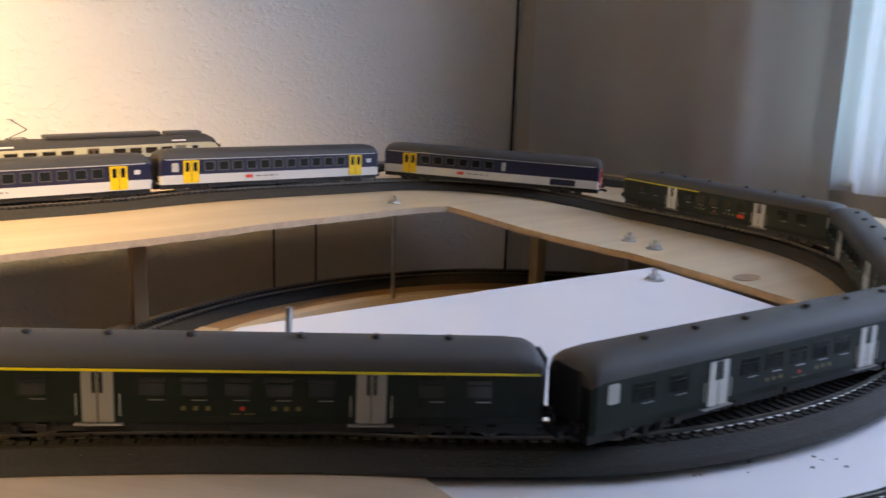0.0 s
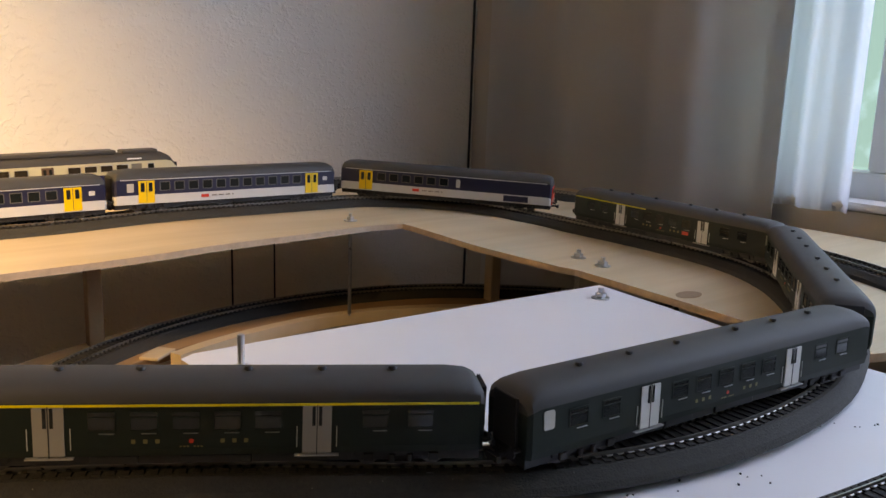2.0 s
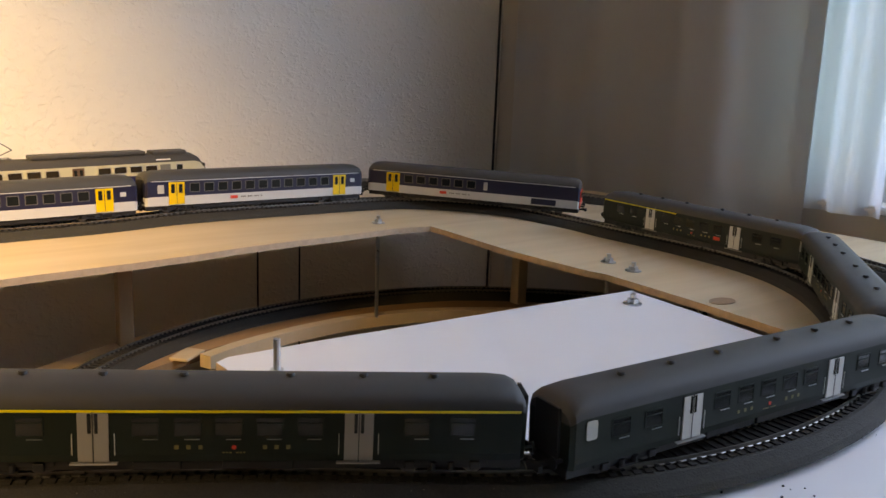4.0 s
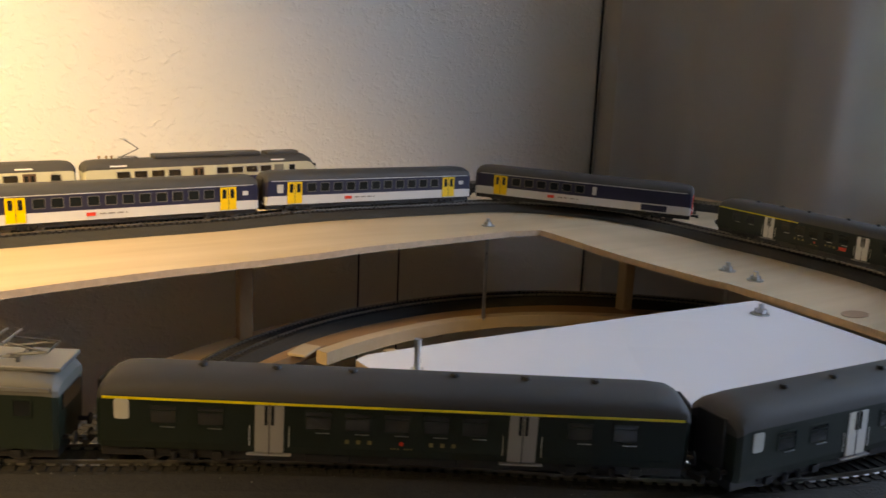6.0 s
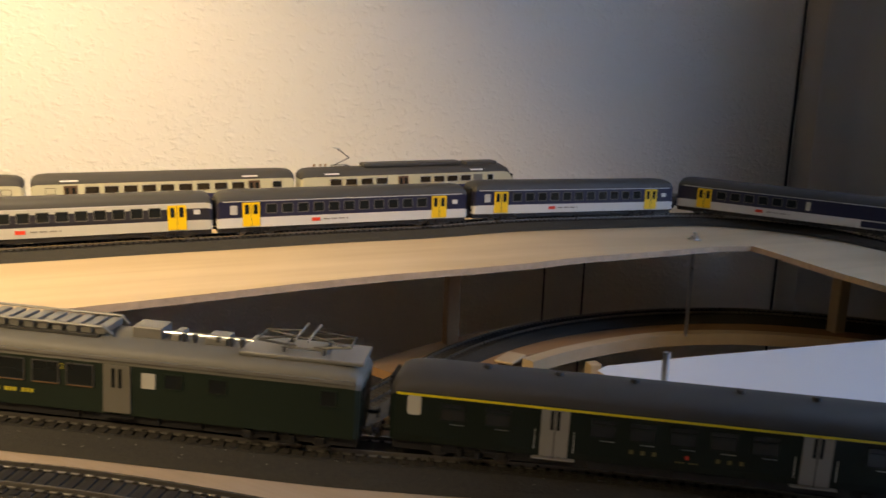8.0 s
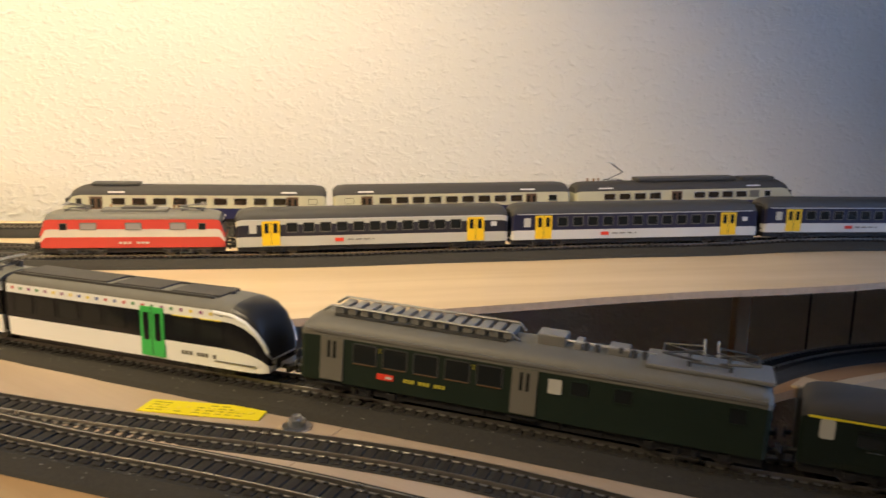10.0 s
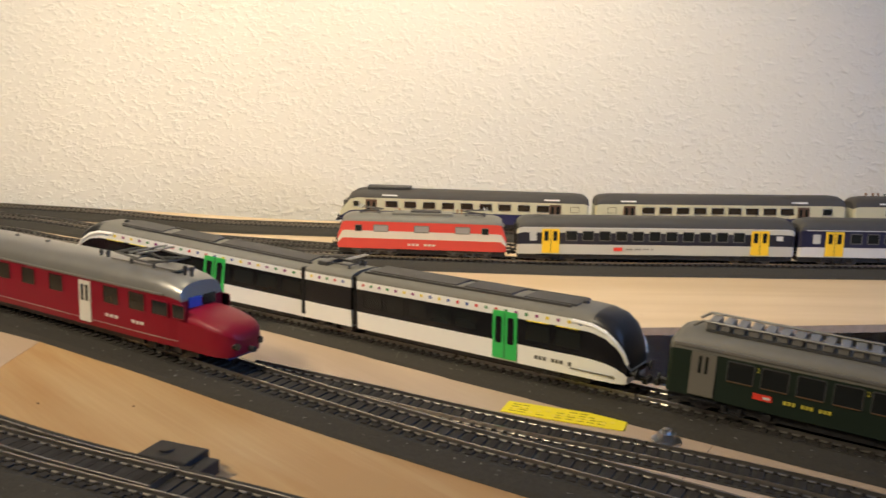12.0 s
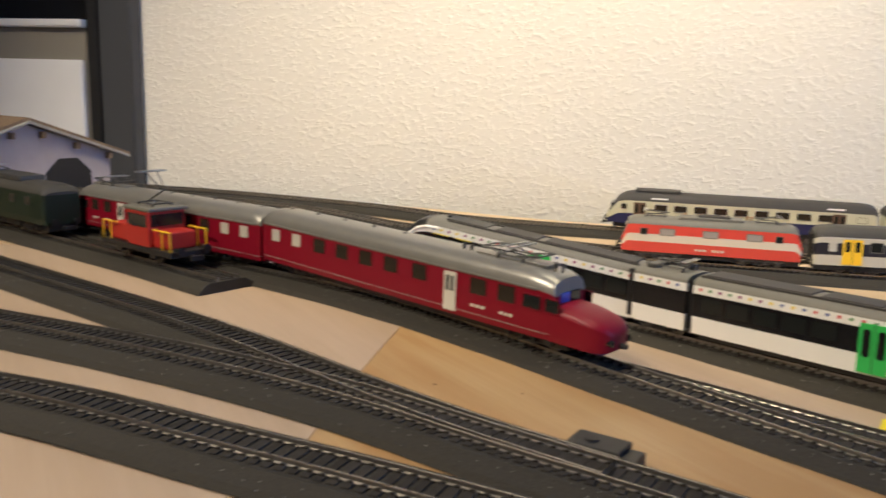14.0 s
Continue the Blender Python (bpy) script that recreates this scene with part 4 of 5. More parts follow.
def loco_re(label):
    """Four-axle electric locomotive in red and cream."""
    o = thing("electric_locomotive", label, "model locomotive")
    L, w, zs, zt = .166, .0170, .0352, .0420
    h = L / 2
    st = [(-h, w * .86, .0085, .0215, .0225), (-h + .001, w * .93, .0085, .0235, .0250), (-h + .0050, w * .97, .0085, zs - .001, zt - .003), (-h + .009, w, .0085, zs, zt - .001), (-h + .015, w, .0085, zs, zt),
          (h - .015, w, .0085, zs, zt), (h - .009, w, .0085, zs, zt - .001), (h - .0050, w * .97, .0085, zs - .001, zt - .003), (h - .001, w * .93, .0085, .0235, .0250), (h, w * .86, .0085, .0215, .0225)]
    body, rf = loft(st, [(.38, 0), (.66, 1), (1.0, 0)])
    part("body", body, ["orange", "cream_re"], o)
    part("roof", rf, "roof_light", o, "grey roof with electrical gear", smooth=True)
    underframe(o, L, ((0, .03),))
    for x in (-.047, .047):
        bogie(o, x, wheelbase=.032, r=.0070, cover="dark_steel")
    for s in (-1, 1):
        coupler(o, s * h, s)
        part("windscreen", boxed(min(s * (h - .0045), s * (h - .0022)), max(s * (h - .0045), s * (h - .0022)), -.0125, .0125, .0262, .0330), "glass", o)
        for x in (-.040, 0, .040):
            window(o, x, s, w, .0288, .0150, .0072, "roof_light", "door_grey", rim=.0008, r=.0012)
        for x in (-.062, .062):
            window(o, x, s, w, .0285, .0070, .0066, "roof_light", "glass", rim=.0005)
        bars(o, 0, s, w, .0132, .028, .0020, 7, "cream_re")
    part("roof_box", boxed(-.030, .030, -.010, .010, zt - .0012, zt + .0016, bev=.0006), "roof_light", o)
    part("roof_box", boxed(-.012, .018, -.006, .006, zt + .001, zt + .0034, bev=.0006), "roof_grey", o)
    for x in (-.052, .052):
        pantograph(o, x, zt - .0005, flip=1 if x > 0 else -1)
    vents(o, (-.024, .034, .038), zt + .001, .007, .0015, .003, "copper", "insulator")
    return o, L


def emu_car(label, kind):
    """One car of the cream and blue three-car unit: kind is cab, middle or motor."""
    o = thing("railcar_unit_car", label, "model train", "cars of the cream and blue unit")
    L, w, zs, zt = .286, .0166, .0355, .0460
    st = ends(L, w, .0085, zs, zt)
    nose = [(-L / 2 - .006, w * .82, .0085, .0185, .0195), (-L / 2 - .004, w * .90, .0085, .0215, .0235), (-L / 2 + .006, w * .97, .0085, zs - .002, zt - .006), (-L / 2 + .014, w, .0085, zs, zt - .0015), (-L / 2 + .022, w, .0085, zs, zt)]
    if kind == "cab":
        st = nose + st[4:]
    if kind == "motor":
        st = st[:4] + [(-x, a, b, c, d) for x, a, b, c, d in nose[::-1]]
    body, rf = loft(st, [(.45, 0), (1.0, 1)])
    part("body", body, ["bls_blue", "cream"], o)
    part("roof", rf, "roof_grey", o, smooth=True)
    underframe(o, L)
    for x in (-.098, .098):
        bogie(o, x)
    sgn = {"cab": -1, "motor": 1, "middle": 0}[kind]
    for s in (-1, 1):
        coupler(o, s * (L / 2 + (.004 if s == sgn else 0)), s)
    if sgn:
        e = sgn * (L / 2 - .001)
        part("windscreen", boxed(min(e, e + sgn * .0035), max(e, e + sgn * .0035), -.0122, .0122, .0238, .0315, bev=.0006), "glass", o, "dark sloping windscreen")
        for s in (-1, 1):
            bm = bmesh.new()
            rod(bm, (sgn * (L / 2 + .003), s * .010, .0165), (sgn * (L / 2 + .0068), s * .010, .0165), .0017, 10)
            part("headlight", bm, "glass_lit", o)
    for s in (-1, 1):
        doors = {"cab": (-.112, .104), "middle": (-.104, .095), "motor": (-.012,)}[kind]
        wins = {"cab": [-.088 + .0222 * k for k in range(9)], "middle": [-.082 + .0198 * k for k in range(9)], "motor": [-.100 + .0198 * k for k in range(4)] + [.018 + .0188 * k for k in range(4)]}[kind]
        for x in doors:
            d = plate("door", o, x, s, w, .0215, .0135, .0245, .0005, "brown", .0003, "brown doors with narrow windows")
            for e in (-.0032, .0032):
                plate("door_window", d, e, -1, .0005, .0050, .0034, .0100, .0002, "glass", .0004)
        for x in wins:
            window(o, x, s, w, .0285, .0150, .0082, "steel", "glass_warm", rim=.0006)
        if kind != "motor":
            window(o, .127 if kind == "cab" else -.124, s, w, .0285, .0105, .0068, "roof_grey", "cream", rim=.0005)
        if kind == "cab":
            window(o, -.130, s, w, .0285, .0070, .0070, "steel", "glass", rim=.0005)
        if kind == "middle":
            window(o, .122, s, w, .0285, .0110, .0078, "steel", "glass", rim=.0006)
        if kind == "motor":
            plate("vent_grille", o, .092, s, w, .0285, .0130, .0086, .0003, "roof_light", .0004, "pale grey ventilation grille")
            window(o, .110, s, w, .0285, .0090, .0080, "steel", "glass", rim=.0006)
        for x in (-.105, .09) if kind != "cab" else (-.09, .10):
            plate("roof_sign", o, x, s, w - .0012, zs + .0028, .018, .0028, .0008, "gloss_white", .0004, "white destination plate")
        bars(o, .02, s, w, .0128, .018, .0018, 9, "npz_white")
    if kind == "cab":
        part("roof_box", boxed(-.118, -.066, -.010, .010, zt - .0008, zt + .0026, bev=.0012), "roof_dark", o)
    if kind == "motor":
        part("roof_fairing", boxed(-.062, .070, -.0115, .0115, zt - .0010, zt + .0040, bev=.0016), "roof_dark", o, "long dark roof fairing")
        part("roof_fairing", boxed(.078, .122, -.0105, .0105, zt - .0020, zt + .0030, bev=.0014), "roof_dark", o)
        pantograph(o, -.090, zt, up=True, flip=-1)
        vents(o, (-.122, -.114, -.108), zt, .004, .0016, .0035, "copper", "insulator")
    return o, L


def railcar_green(label):
    """Dark green motor luggage railcar with a long resistor rack and folded pantograph."""
    o = thing("electric_railcar", label, "model train")
    L, w, zs, zt = .228, .0168, .0350, .0426
    st = ends(L, w, .0085, zs, zt, low=.001)
    body, rf = loft(st, [(.9, 0), (1.0, 1)])
    part("body", body, ["green2", "roof_light"], o)
    part("roof", rf, "roof_light", o, "light grey roof", smooth=True)
    underframe(o, L, ((-.03, .03), (.01, .025), (.035, .015)))
    for x in (-.080, .080):
        bogie(o, x, r=.0060, wheelbase=.033)
    for s in (-1, 1):
        coupler(o, s * L / 2, s)
        part("gutter", boxed(-L / 2 + .003, L / 2 - .003, min(s * (w - .0002), s * (w + .0008)), max(s * (w - .0002), s * (w + .0008)), zs - .0006, zs + .0008), "silver", o, "silver rain gutter")
        part("cab_window", boxed(min(s * (L / 2 - .0005), s * (L / 2 + .0006)), max(s * (L / 2 - .0005), s * (L / 2 + .0006)), -.011, .011, .0245, .0315), "glass", o)
        for x in (-.096, .004):
            d = plate("door", o, x, s, w, .0210, .0125, .0225, .0005, "door_dim", .0003, "dull grey folding doors")
            for e in (-.0016, .0016):
                plate("door_window", d, e, -1, .0005, .0052, .0015, .0090, .0002, "glass", .0002)
            part("step", boxed(x - .0075, x + .0075, min(s * .0150, s * .0176), max(s * .0150, s * .0176), .0074, .0080), "black", o)
        for k in range(5):
            window(o, -.078 + .0162 * k, s, w, .0258, .0132, .0108, "dark_steel", "glass", rim=.0006)
            part("window_sill", boxed(-.084 + .0162 * k, -.072 + .0162 * k, min(s * w, s * (w + .0004)), max(s * w, s * (w + .0004)), .0204, .0209), "copper", o)
        plate("blind_window", o, .0185, s, w, .0262, .0064, .0072, .0004, "glass_lit", .0004)
        window(o, .030, s, w, .0268, .0090, .0075, "green2", "glass", rim=.0006)
        window(o, .050, s, w, .0268, .0090, .0075, "green2", "glass", rim=.0006)
        window(o, .100, s, w, .0268, .0080, .0080, "green2", "glass", rim=.0006)
        plate("emblem", o, -.0665, s, w, .0160, .0090, .0030, .0003, "red", .0002, "red operator's emblem")
        plate("emblem", o, -.0645, s, w + .0003, .0160, .0034, .0012, .0002, "npz_white", .0002, "white arrow mark")
        bars(o, -.045, s, w, .0158, .024, .0018, 12, "dull_yellow")
        for x in (-.0699, -.0213):
            lettering(o, "2", s * -x, s, w + .0003, .0292, .0034, "dull_yellow", name="class_mark")
    rack = part("resistor_rack", boxed(-.098, -.008, -.0105, .0105, zt - .0008, zt + .0004), "dark_steel", o, "long open resistor rack on the roof")
    bm = bmesh.new()
    for s in (-1, 1):
        rod(bm, (-.100, s * .0095, zt + .0042), (-.006, s * .0095, zt + .0042), .0007, 8)
        rod(bm, (-.100, s * .0095, zt + .0042), (-.105, s * .0085, zt + .0008), .0007, 8)
        rod(bm, (-.006, s * .0095, zt + .0042), (-.002, s * .0085, zt + .0008), .0007, 8)
    part("rack_rail", bm, "silver", rack)
    for k in range(14):
        bm = boxed(-.0024, .0024, -.0090, .0090, 0, .0032, bev=.0004)
        part("resistor", bm, "silver", rack, m=Matrix.Translation((-.096 + .0068 * k, 0, zt + .0004)))
    for x0, x1, h in ((.006, .020, .0050), (.024, .028, .003), (.040, .050, .0030)):
        part("roof_box", boxed(x0, x1, -.006, .006, zt - .0006, zt + h, bev=.0006), "silver", o)
    vents(o, (.030, .035, .046, .052, .057), zt - .0006, -.005, .0015, .0042, "dark_steel", "insulator")
    bm = bmesh.new()
    rod(bm, (.020, -.004, zt + .003), (.062, -.004, zt + .0028), .0005)
    part("roof_cable", bm, "steel", o)
    part("roof_platform", boxed(.058, .114, -.0125, .0125, zt - .0014, zt + .0006, bev=.0005), "silver", o, "silver roof platform under the pantograph")
    pantograph(o, .086, zt + .0012, single=False)
    return o, L


def thurbo_end(label):
    """Low-floor articulated end car: white, black window band, rounded nose at +x."""
    o = thing("railcar_section", label, "model train", "sections of the articulated railcar")
    L, w, zs, zt = .187, .0168, .0385, .0440
    h = L / 2
    st = [(-h, w, .0060, zs, zt), (h - .028, w, .0060, zs, zt), (h - .018, w, .0060, zs - .0006, zt - .0008), (h - .010, w * .98, .0060, zs - .0034, zt - .0030), (h - .004, w * .94, .0060, zs - .0085, zt - .0075), (h - .0005, w * .88, .0060, .0245, .0275), (h + .0018, w * .80, .0062, .0180, .0205), (h + .0028, w * .64, .0075, .0140, .0150)]
    body, rf = loft(st, [(.36, 0), (.37, 1), (.83, 1), (1.0, 0)])
    part("body", body, ["gloss_white", "gloss_black"], o)
    for f in rf.faces:
        f.material_index = 1 if f.calc_center_median().x > h - .019 else 0
    part("roof", rf, ["roof_light", "nose_black"], o, "grey roof with a black windscreen nose", smooth=True)
    part("underframe", boxed(-h + .004, h - .02, -.013, .013, .0025, .0062), "black", o)
    bogie(o, h - .042, wheelbase=.024, r=.0046)
    coupler(o, h + .001, 1)
    for s in (-1, 1):
        x = s * -.0205
        d = plate("door", o, x, s, w, .0215, .0165, .0285, .0006, "lime", .0004, "bright green double doors")
        for e in (-.0041, .0041):
            plate("door_window", d, e, -1, .0006, .0030, .0042, .0160, .0002, "gloss_black", .0012)
        plate("door_gap", d, 0, -1, .0006, 0, .0005, .0275, .00015, "black", .0001)
        for k in range(5):
            window(o, -.080 + .0182 * k, s, w, .0262, .0160, .0110, "gloss_black", "glass", rim=.0007)
        for k in range(2):
            window(o, .042 + .019 * k, s, w, .0262, .0165, .0110, "gloss_black", "glass", rim=.0007)
            part("reservation_strip", boxed(.035 + .019 * k, .049 + .019 * k, min(s * w, s * (w + .0004)), max(s * w, s * (w + .0004)), .0325, .0330), "lemon", o)
        for k in range(24):
            plate("colour_dot", o, -.088 + .0068 * k, s, w, .0362, .0022, .0020, .0002, DOTS_KEYS[(k * 7 + k // 3) % 5], .0010)
        bars(o, .052, s, w, .0122, .024, .0021, 9, "roof_light")
        plate("nose_line", o, .076, s, w * .985, .0100, .026, .0005, .0006, "roof_light", .0002)
    for s in (-1, 1):
        bm = bmesh.new()
        arc = [(h - .030, s * w, .0374), (h - .018, s * w * .998, .0366), (h - .010, s * w * .975, .0334), (h - .004, s * w * .935, .0284), (h, s * w * .87, .0225), (h + .0018, s * w * .79, .0175)]
        for a, c in zip(arc, arc[1:]):
            rod(bm, a, c, .0012, 8)
        part("nose_trim", bm, "gloss_white", o, "white curved edge of the nose")
    part("roof_unit", boxed(-.014, .020, -.009, .009, zt - .0012, zt + .0008, bev=.0003), "roof_grey", o)
    part("roof_unit", boxed(.028, .062, -.009, .009, zt - .0012, zt + .0007, bev=.0003), "roof_dark", o)
    for s in (-1, 1):
        part("roof_channel", boxed(-h + .002, h - .034, min(s * .0102, s * .0116), max(s * .0102, s * .0116), zt - .003, zt + .0004), "roof_dark", o)
    part("roof_unit", boxed(-h + .004, -.020, -.009, .009, zt - .0012, zt + .0008, bev=.0003), "roof_grey", o)
    vents(o, (h - .030,), zt - .0010, 0, .0022, .0026, "black", "horn")
    return o, L


for key, dm in zip("abcde", DOTS):
    M["dot_" + key] = dm
DOTS_KEYS = ["dot_" + k for k in "abcde"]


def thurbo_power(label):
    o = thing("railcar_section", label, "model train", "sections of the articulated railcar")
    L, w, zs, zt = .040, .0166, .0385, .0432
    body, rf = loft([(-L / 2, w, .0060, zs, zt), (L / 2, w, .0060, zs, zt)], [(.36, 0), (.37, 1), (.83, 1), (1.0, 0)])
    part("body", body, ["gloss_white", "gloss_black"], o)
    part("roof", rf, "roof_light", o, smooth=True)
    bogie(o, 0, wheelbase=.024, r=.0050)
    for s in (-1, 1):
        bm = bmesh.new()
        for k in range(3):
            x = s * (L / 2 + .001 + k * .0016)
            box(bm, x - .0005, x + .0005, -.0150, .0150, .0075, .0405, bev=.0003)
        part("bellows", bm, "black", o, "black folded bellows")
        for k in range(5):
            plate("colour_dot", o, -.014 + .0068 * k, s, w, .0362, .0022, .0020, .0002, DOTS_KEYS[(k * 3 + 1) % 5], .0010)
    pantograph(o, .002, zt + .0005, flip=1)
    part("roof_unit", boxed(-.015, -.007, -.009, .009, zt - .0012, zt + .0024, bev=.0006), "dark_steel", o)
    vents(o, (.006, .010, .014), zt, .006, .0014, .004, "dark_steel", "insulator")
    return o, L


def arrow_car(label, nose=True):
    """Streamlined crimson railcar with a silver roof and a low bonnet at +x."""
    o = thing("streamlined_railcar", label, "model train", "cars of the crimson railcar")
    L, w, zs, zt = .302, .0168, .0352, .0458
    h, e1, e2 = L / 2, L / 2 - .0055, L / 2 - .0125
    st = [(-h, w * .94, .0070, zs - .001, zt - .003), (-h + .004, w, .0070, zs, zt - .0008), (-h + .012, w, .0070, zs, zt), (e2 - .052, w, .0070, zs, zt), (e2 - .040, w * .99, .0070, zs - .0003, zt - .0004),
          (e2 - .030, w * .96, .0070, zs - .001, zt - .0018), (e2 - .0235, w * .90, .0070, zs - .0022, zt - .0045), (e2 - .0225, w * .885, .0070, .0322, .0352)]
    body, rf = loft(st, [(.13, 0), (.145, 1), (1.0, 0)])
    part("body", body, ["crimson", "door_grey"], o, smooth=False)
    part("roof", rf, "silver", o, "silver painted roof", smooth=True)
    bon = [(e2 - .0245, w * .93, .0068, .0222, .0282), (e1 - .018, w * .92, .0066, .0216, .0272), (e1 - .010, w * .90, .0064, .0204, .0256), (e1 - .004, w * .84, .0064, .0195, .0240), (e1, w * .74, .0066, .0183, .0221), (e1 + .003, w * .58, .0070, .0168, .0197), (e1 + .0048, w * .34, .0082, .0150, .0166)]
    b2, r2 = loft(bon, [(.28, 0), (.30, 0), (1.0, 0)])
    part("bonnet", r2, "crimson", o, "low rounded bonnet", smooth=True)
    part("bonnet_side", b2, "crimson", o, smooth=True)
    bm = bmesh.new()
    for s in (-1, 1):
        rod(bm, (e1 - .002, s * .0088, .0125), (e1 + .0050, s * .0085, .0125), .0019, 12)
    part("headlight", bm, "glass", o)
    bm = bmesh.new()
    rod(bm, (e1 + .002, 0, .0100), (e1 + .0085, 0, .0100), .0016, 10)
    part("tow_hook", bm, "black", o)
    part("front_skirt", boxed(e1 - .014, e1 - .001, -.0095, .0095, .0040, .0072, bev=.001), "navy", o)
    for e in (-.0052, .0052):
        part("windscreen", boxed(e2 - .0235, e2 - .0218, e - .0046, e + .0046, .0278, .0336, bev=.0004), "glass_blue" if e < 0 else "glass", o)
    part("underframe", boxed(-h + .01, e1 - .02, -.0125, .0125, .0030, .0072), "black", o)
    for x in (-.108, .099):
        bogie(o, x)
    coupler(o, -h, -1)
    for s in (-1, 1):
        wv = [-.083, -.059, -.035, -.011, .015, .063, .084]
        for x in wv:
            window(o, x, s, w, .0280, .0135, .0110, "crimson", "glass_warm", rim=.0006)
        for x in (-.133, -.109):
            plate("blind_window", o, x, s, w, .0280, .0092, .0088, .0004, "glass_lit", .0006, "white drawn blind")
        d = plate("door", o, .041, s, w, .0212, .0098, .0240, .0005, "door_white", .0003, "pale double door")
        for e in (-.0019, .0019):
            plate("door_window", d, e, -1, .0005, .0050, .0022, .0095, .0002, "glass", .0004)
        window(o, .1020, s, w, .0272, .0130, .0086, "crimson", "glass", rim=.0005)
        window(o, .1155, s, w * .965, .0272, .0100, .0082, "crimson", "glass", rim=.0005)
        bars(o, .063, s, w, .0160, .012, .0018, 3, "door_white")
        bars(o, .0860, s, w, .0160, .014, .0018, 4, "door_white")
        part("gutter", boxed(-h + .003, e2 - .034, min(s * (w - .0003), s * (w + .0006)), max(s * (w - .0003), s * (w + .0006)), zs - .0007, zs + .0003), "silver", o)
    vents(o, [-.135, -.105, -.075, -.045, -.015], zt - .0004, 0, .0016, .0018, "silver")
    part("roof_walkway", boxed(.052, .104, -.0065, .0065, zt - .0004, zt + .0006), "silver", o)
    pantograph(o, .078, zt + .0006, single=False)
    vents(o, (.040, .046, .108, .113), zt - .0004, -.004, .0014, .0038, "dark_steel", "insulator")
    return o, L


def shunter(label):
    """Small two-axle shunting tractor: bonnet, centre cab and yellow handrails."""
    o = thing("shunting_tractor", label, "model locomotive")
    part("frame", boxed(-.045, .045, -.0145, .0145, .0065, .0105, bev=.0006), "black", o)
    part("bonnet", boxed(.008, .038, -.0110, .0110, .0105, .0225, bev=.0014), "tractor_red", o, "orange-red bonnet")
    part("rear_bonnet", boxed(-.036, -.018, -.0110, .0110, .0105, .0225, bev=.0014), "tractor_red", o)
    part("cab", boxed(-.018, .010, -.0140, .0140, .0105, .0345, bev=.0008), "tractor_red", o, "orange-red cab")
    part("cab_roof", boxed(-.021, .013, -.0150, .0150, .0345, .0372, bev=.0010), "roof_light", o, "pale grey cab roof")
    for s in (-1, 1):
        window(o, -.004, s, .0140, .0282, .0240, .0085, "black", "glass", rim=.0006)
    for x in (-.0182, .0102):
        part("cab_window", boxed(x - .0004, x + .0004, -.0120, .0120, .0245, .0325), "glass", o)
    part("cab_band", boxed(.0100, .0105, -.0140, .0140, .0330, .0342), "tractor_red", o)
    bm = bmesh.new()
    for x in (-.043, .043):
        for s in (-1, 1):
            rod(bm, (x, s * .0135, .0105), (x, s * .0135, .0235), .0006)
            rod(bm, (x, s * .0135, .0235), (x - math.copysign(.020, x), s * .0135, .0235), .0006)
            rod(bm, (x - math.copysign(.010, x), s * .0135, .0105), (x - math.copysign(.010, x), s * .0135, .0235), .0006)
    part("handrail", bm, "yellow", o, "yellow handrails")
    for x in (-.022, .022):
        bm = bmesh.new()
        rod(bm, (0, -.0105, 0), (0, .0105, 0), .0011, 6)
        for s in (-1, 1):
            rod(bm, (0, s * .0072, 0), (0, s * .0098, 0), .0056, 16)
        part("wheelset", bm, "wheel", o, m=Matrix.Translation((x, 0, .0056)))
        part("axle_box", boxed(x - .004, x + .004, -.0142, .0142, .0038, .0072, bev=.0004), "black", o)
    for s in (-1, 1):
        coupler(o, s * .045, s)
    for k in range(3):
        part("grille_line", boxed(.0381, .0385, -.006, .006, .0145 + .0022 * k, .0152 + .0022 * k), "gloss_white", o)
    pantograph(o, -.004, .0374, up=True, flip=1)
    return o, .09


def crocodile(label):
    """Dark green electric locomotive with a flat bonnet front."""
    o = thing("electric_locomotive", label, "model locomotive")
    L, w, zs, zt = .150, .0165, .0345, .0420
    body, rf = loft(ends(L, w, .0090, zs, zt, low=.001), [(.2, 0), (1, 0)])
    part("body", body, "green2", o)
    part("roof", rf, "roof_dark", o, smooth=True)
    part("bonnet", boxed(L / 2 - .001, L / 2 + .012, -.012, .012, .0095, .0225, bev=.0014), "green2", o)
    part("buffer_beam", boxed(L / 2 + .002, L / 2 + .016, -.0150, .0150, .0055, .0098, bev=.0006), "black", o)
    part("windscreen", boxed(L / 2 - .0005, L / 2 + .0006, -.011, .011, .0250, .0310), "glass", o)
    underframe(o, L)
    for x in (-.045, .045):
        bogie(o, x, r=.0065)
    for s in (-1, 1):
        coupler(o, s * (L / 2 + (.014 if s > 0 else 0)), s)
        for x in (-.05, -.025, 0, .025, .055):
            window(o, x, s, w, .0275, .0100, .0080, "green2", "glass", rim=.0006)
    part("roof_box", boxed(-.03, .03, -.011, .011, zt - .001, zt + .0035, bev=.001), "dark_steel", o)
    pantograph(o, .045, zt, single=False)
    return o, L


def put(made, path, x, y, base, flip=False, k=1.0):
    o, L = made
    stand(o, path, nearest(path, x, y), base, flip, k=k)
    return o


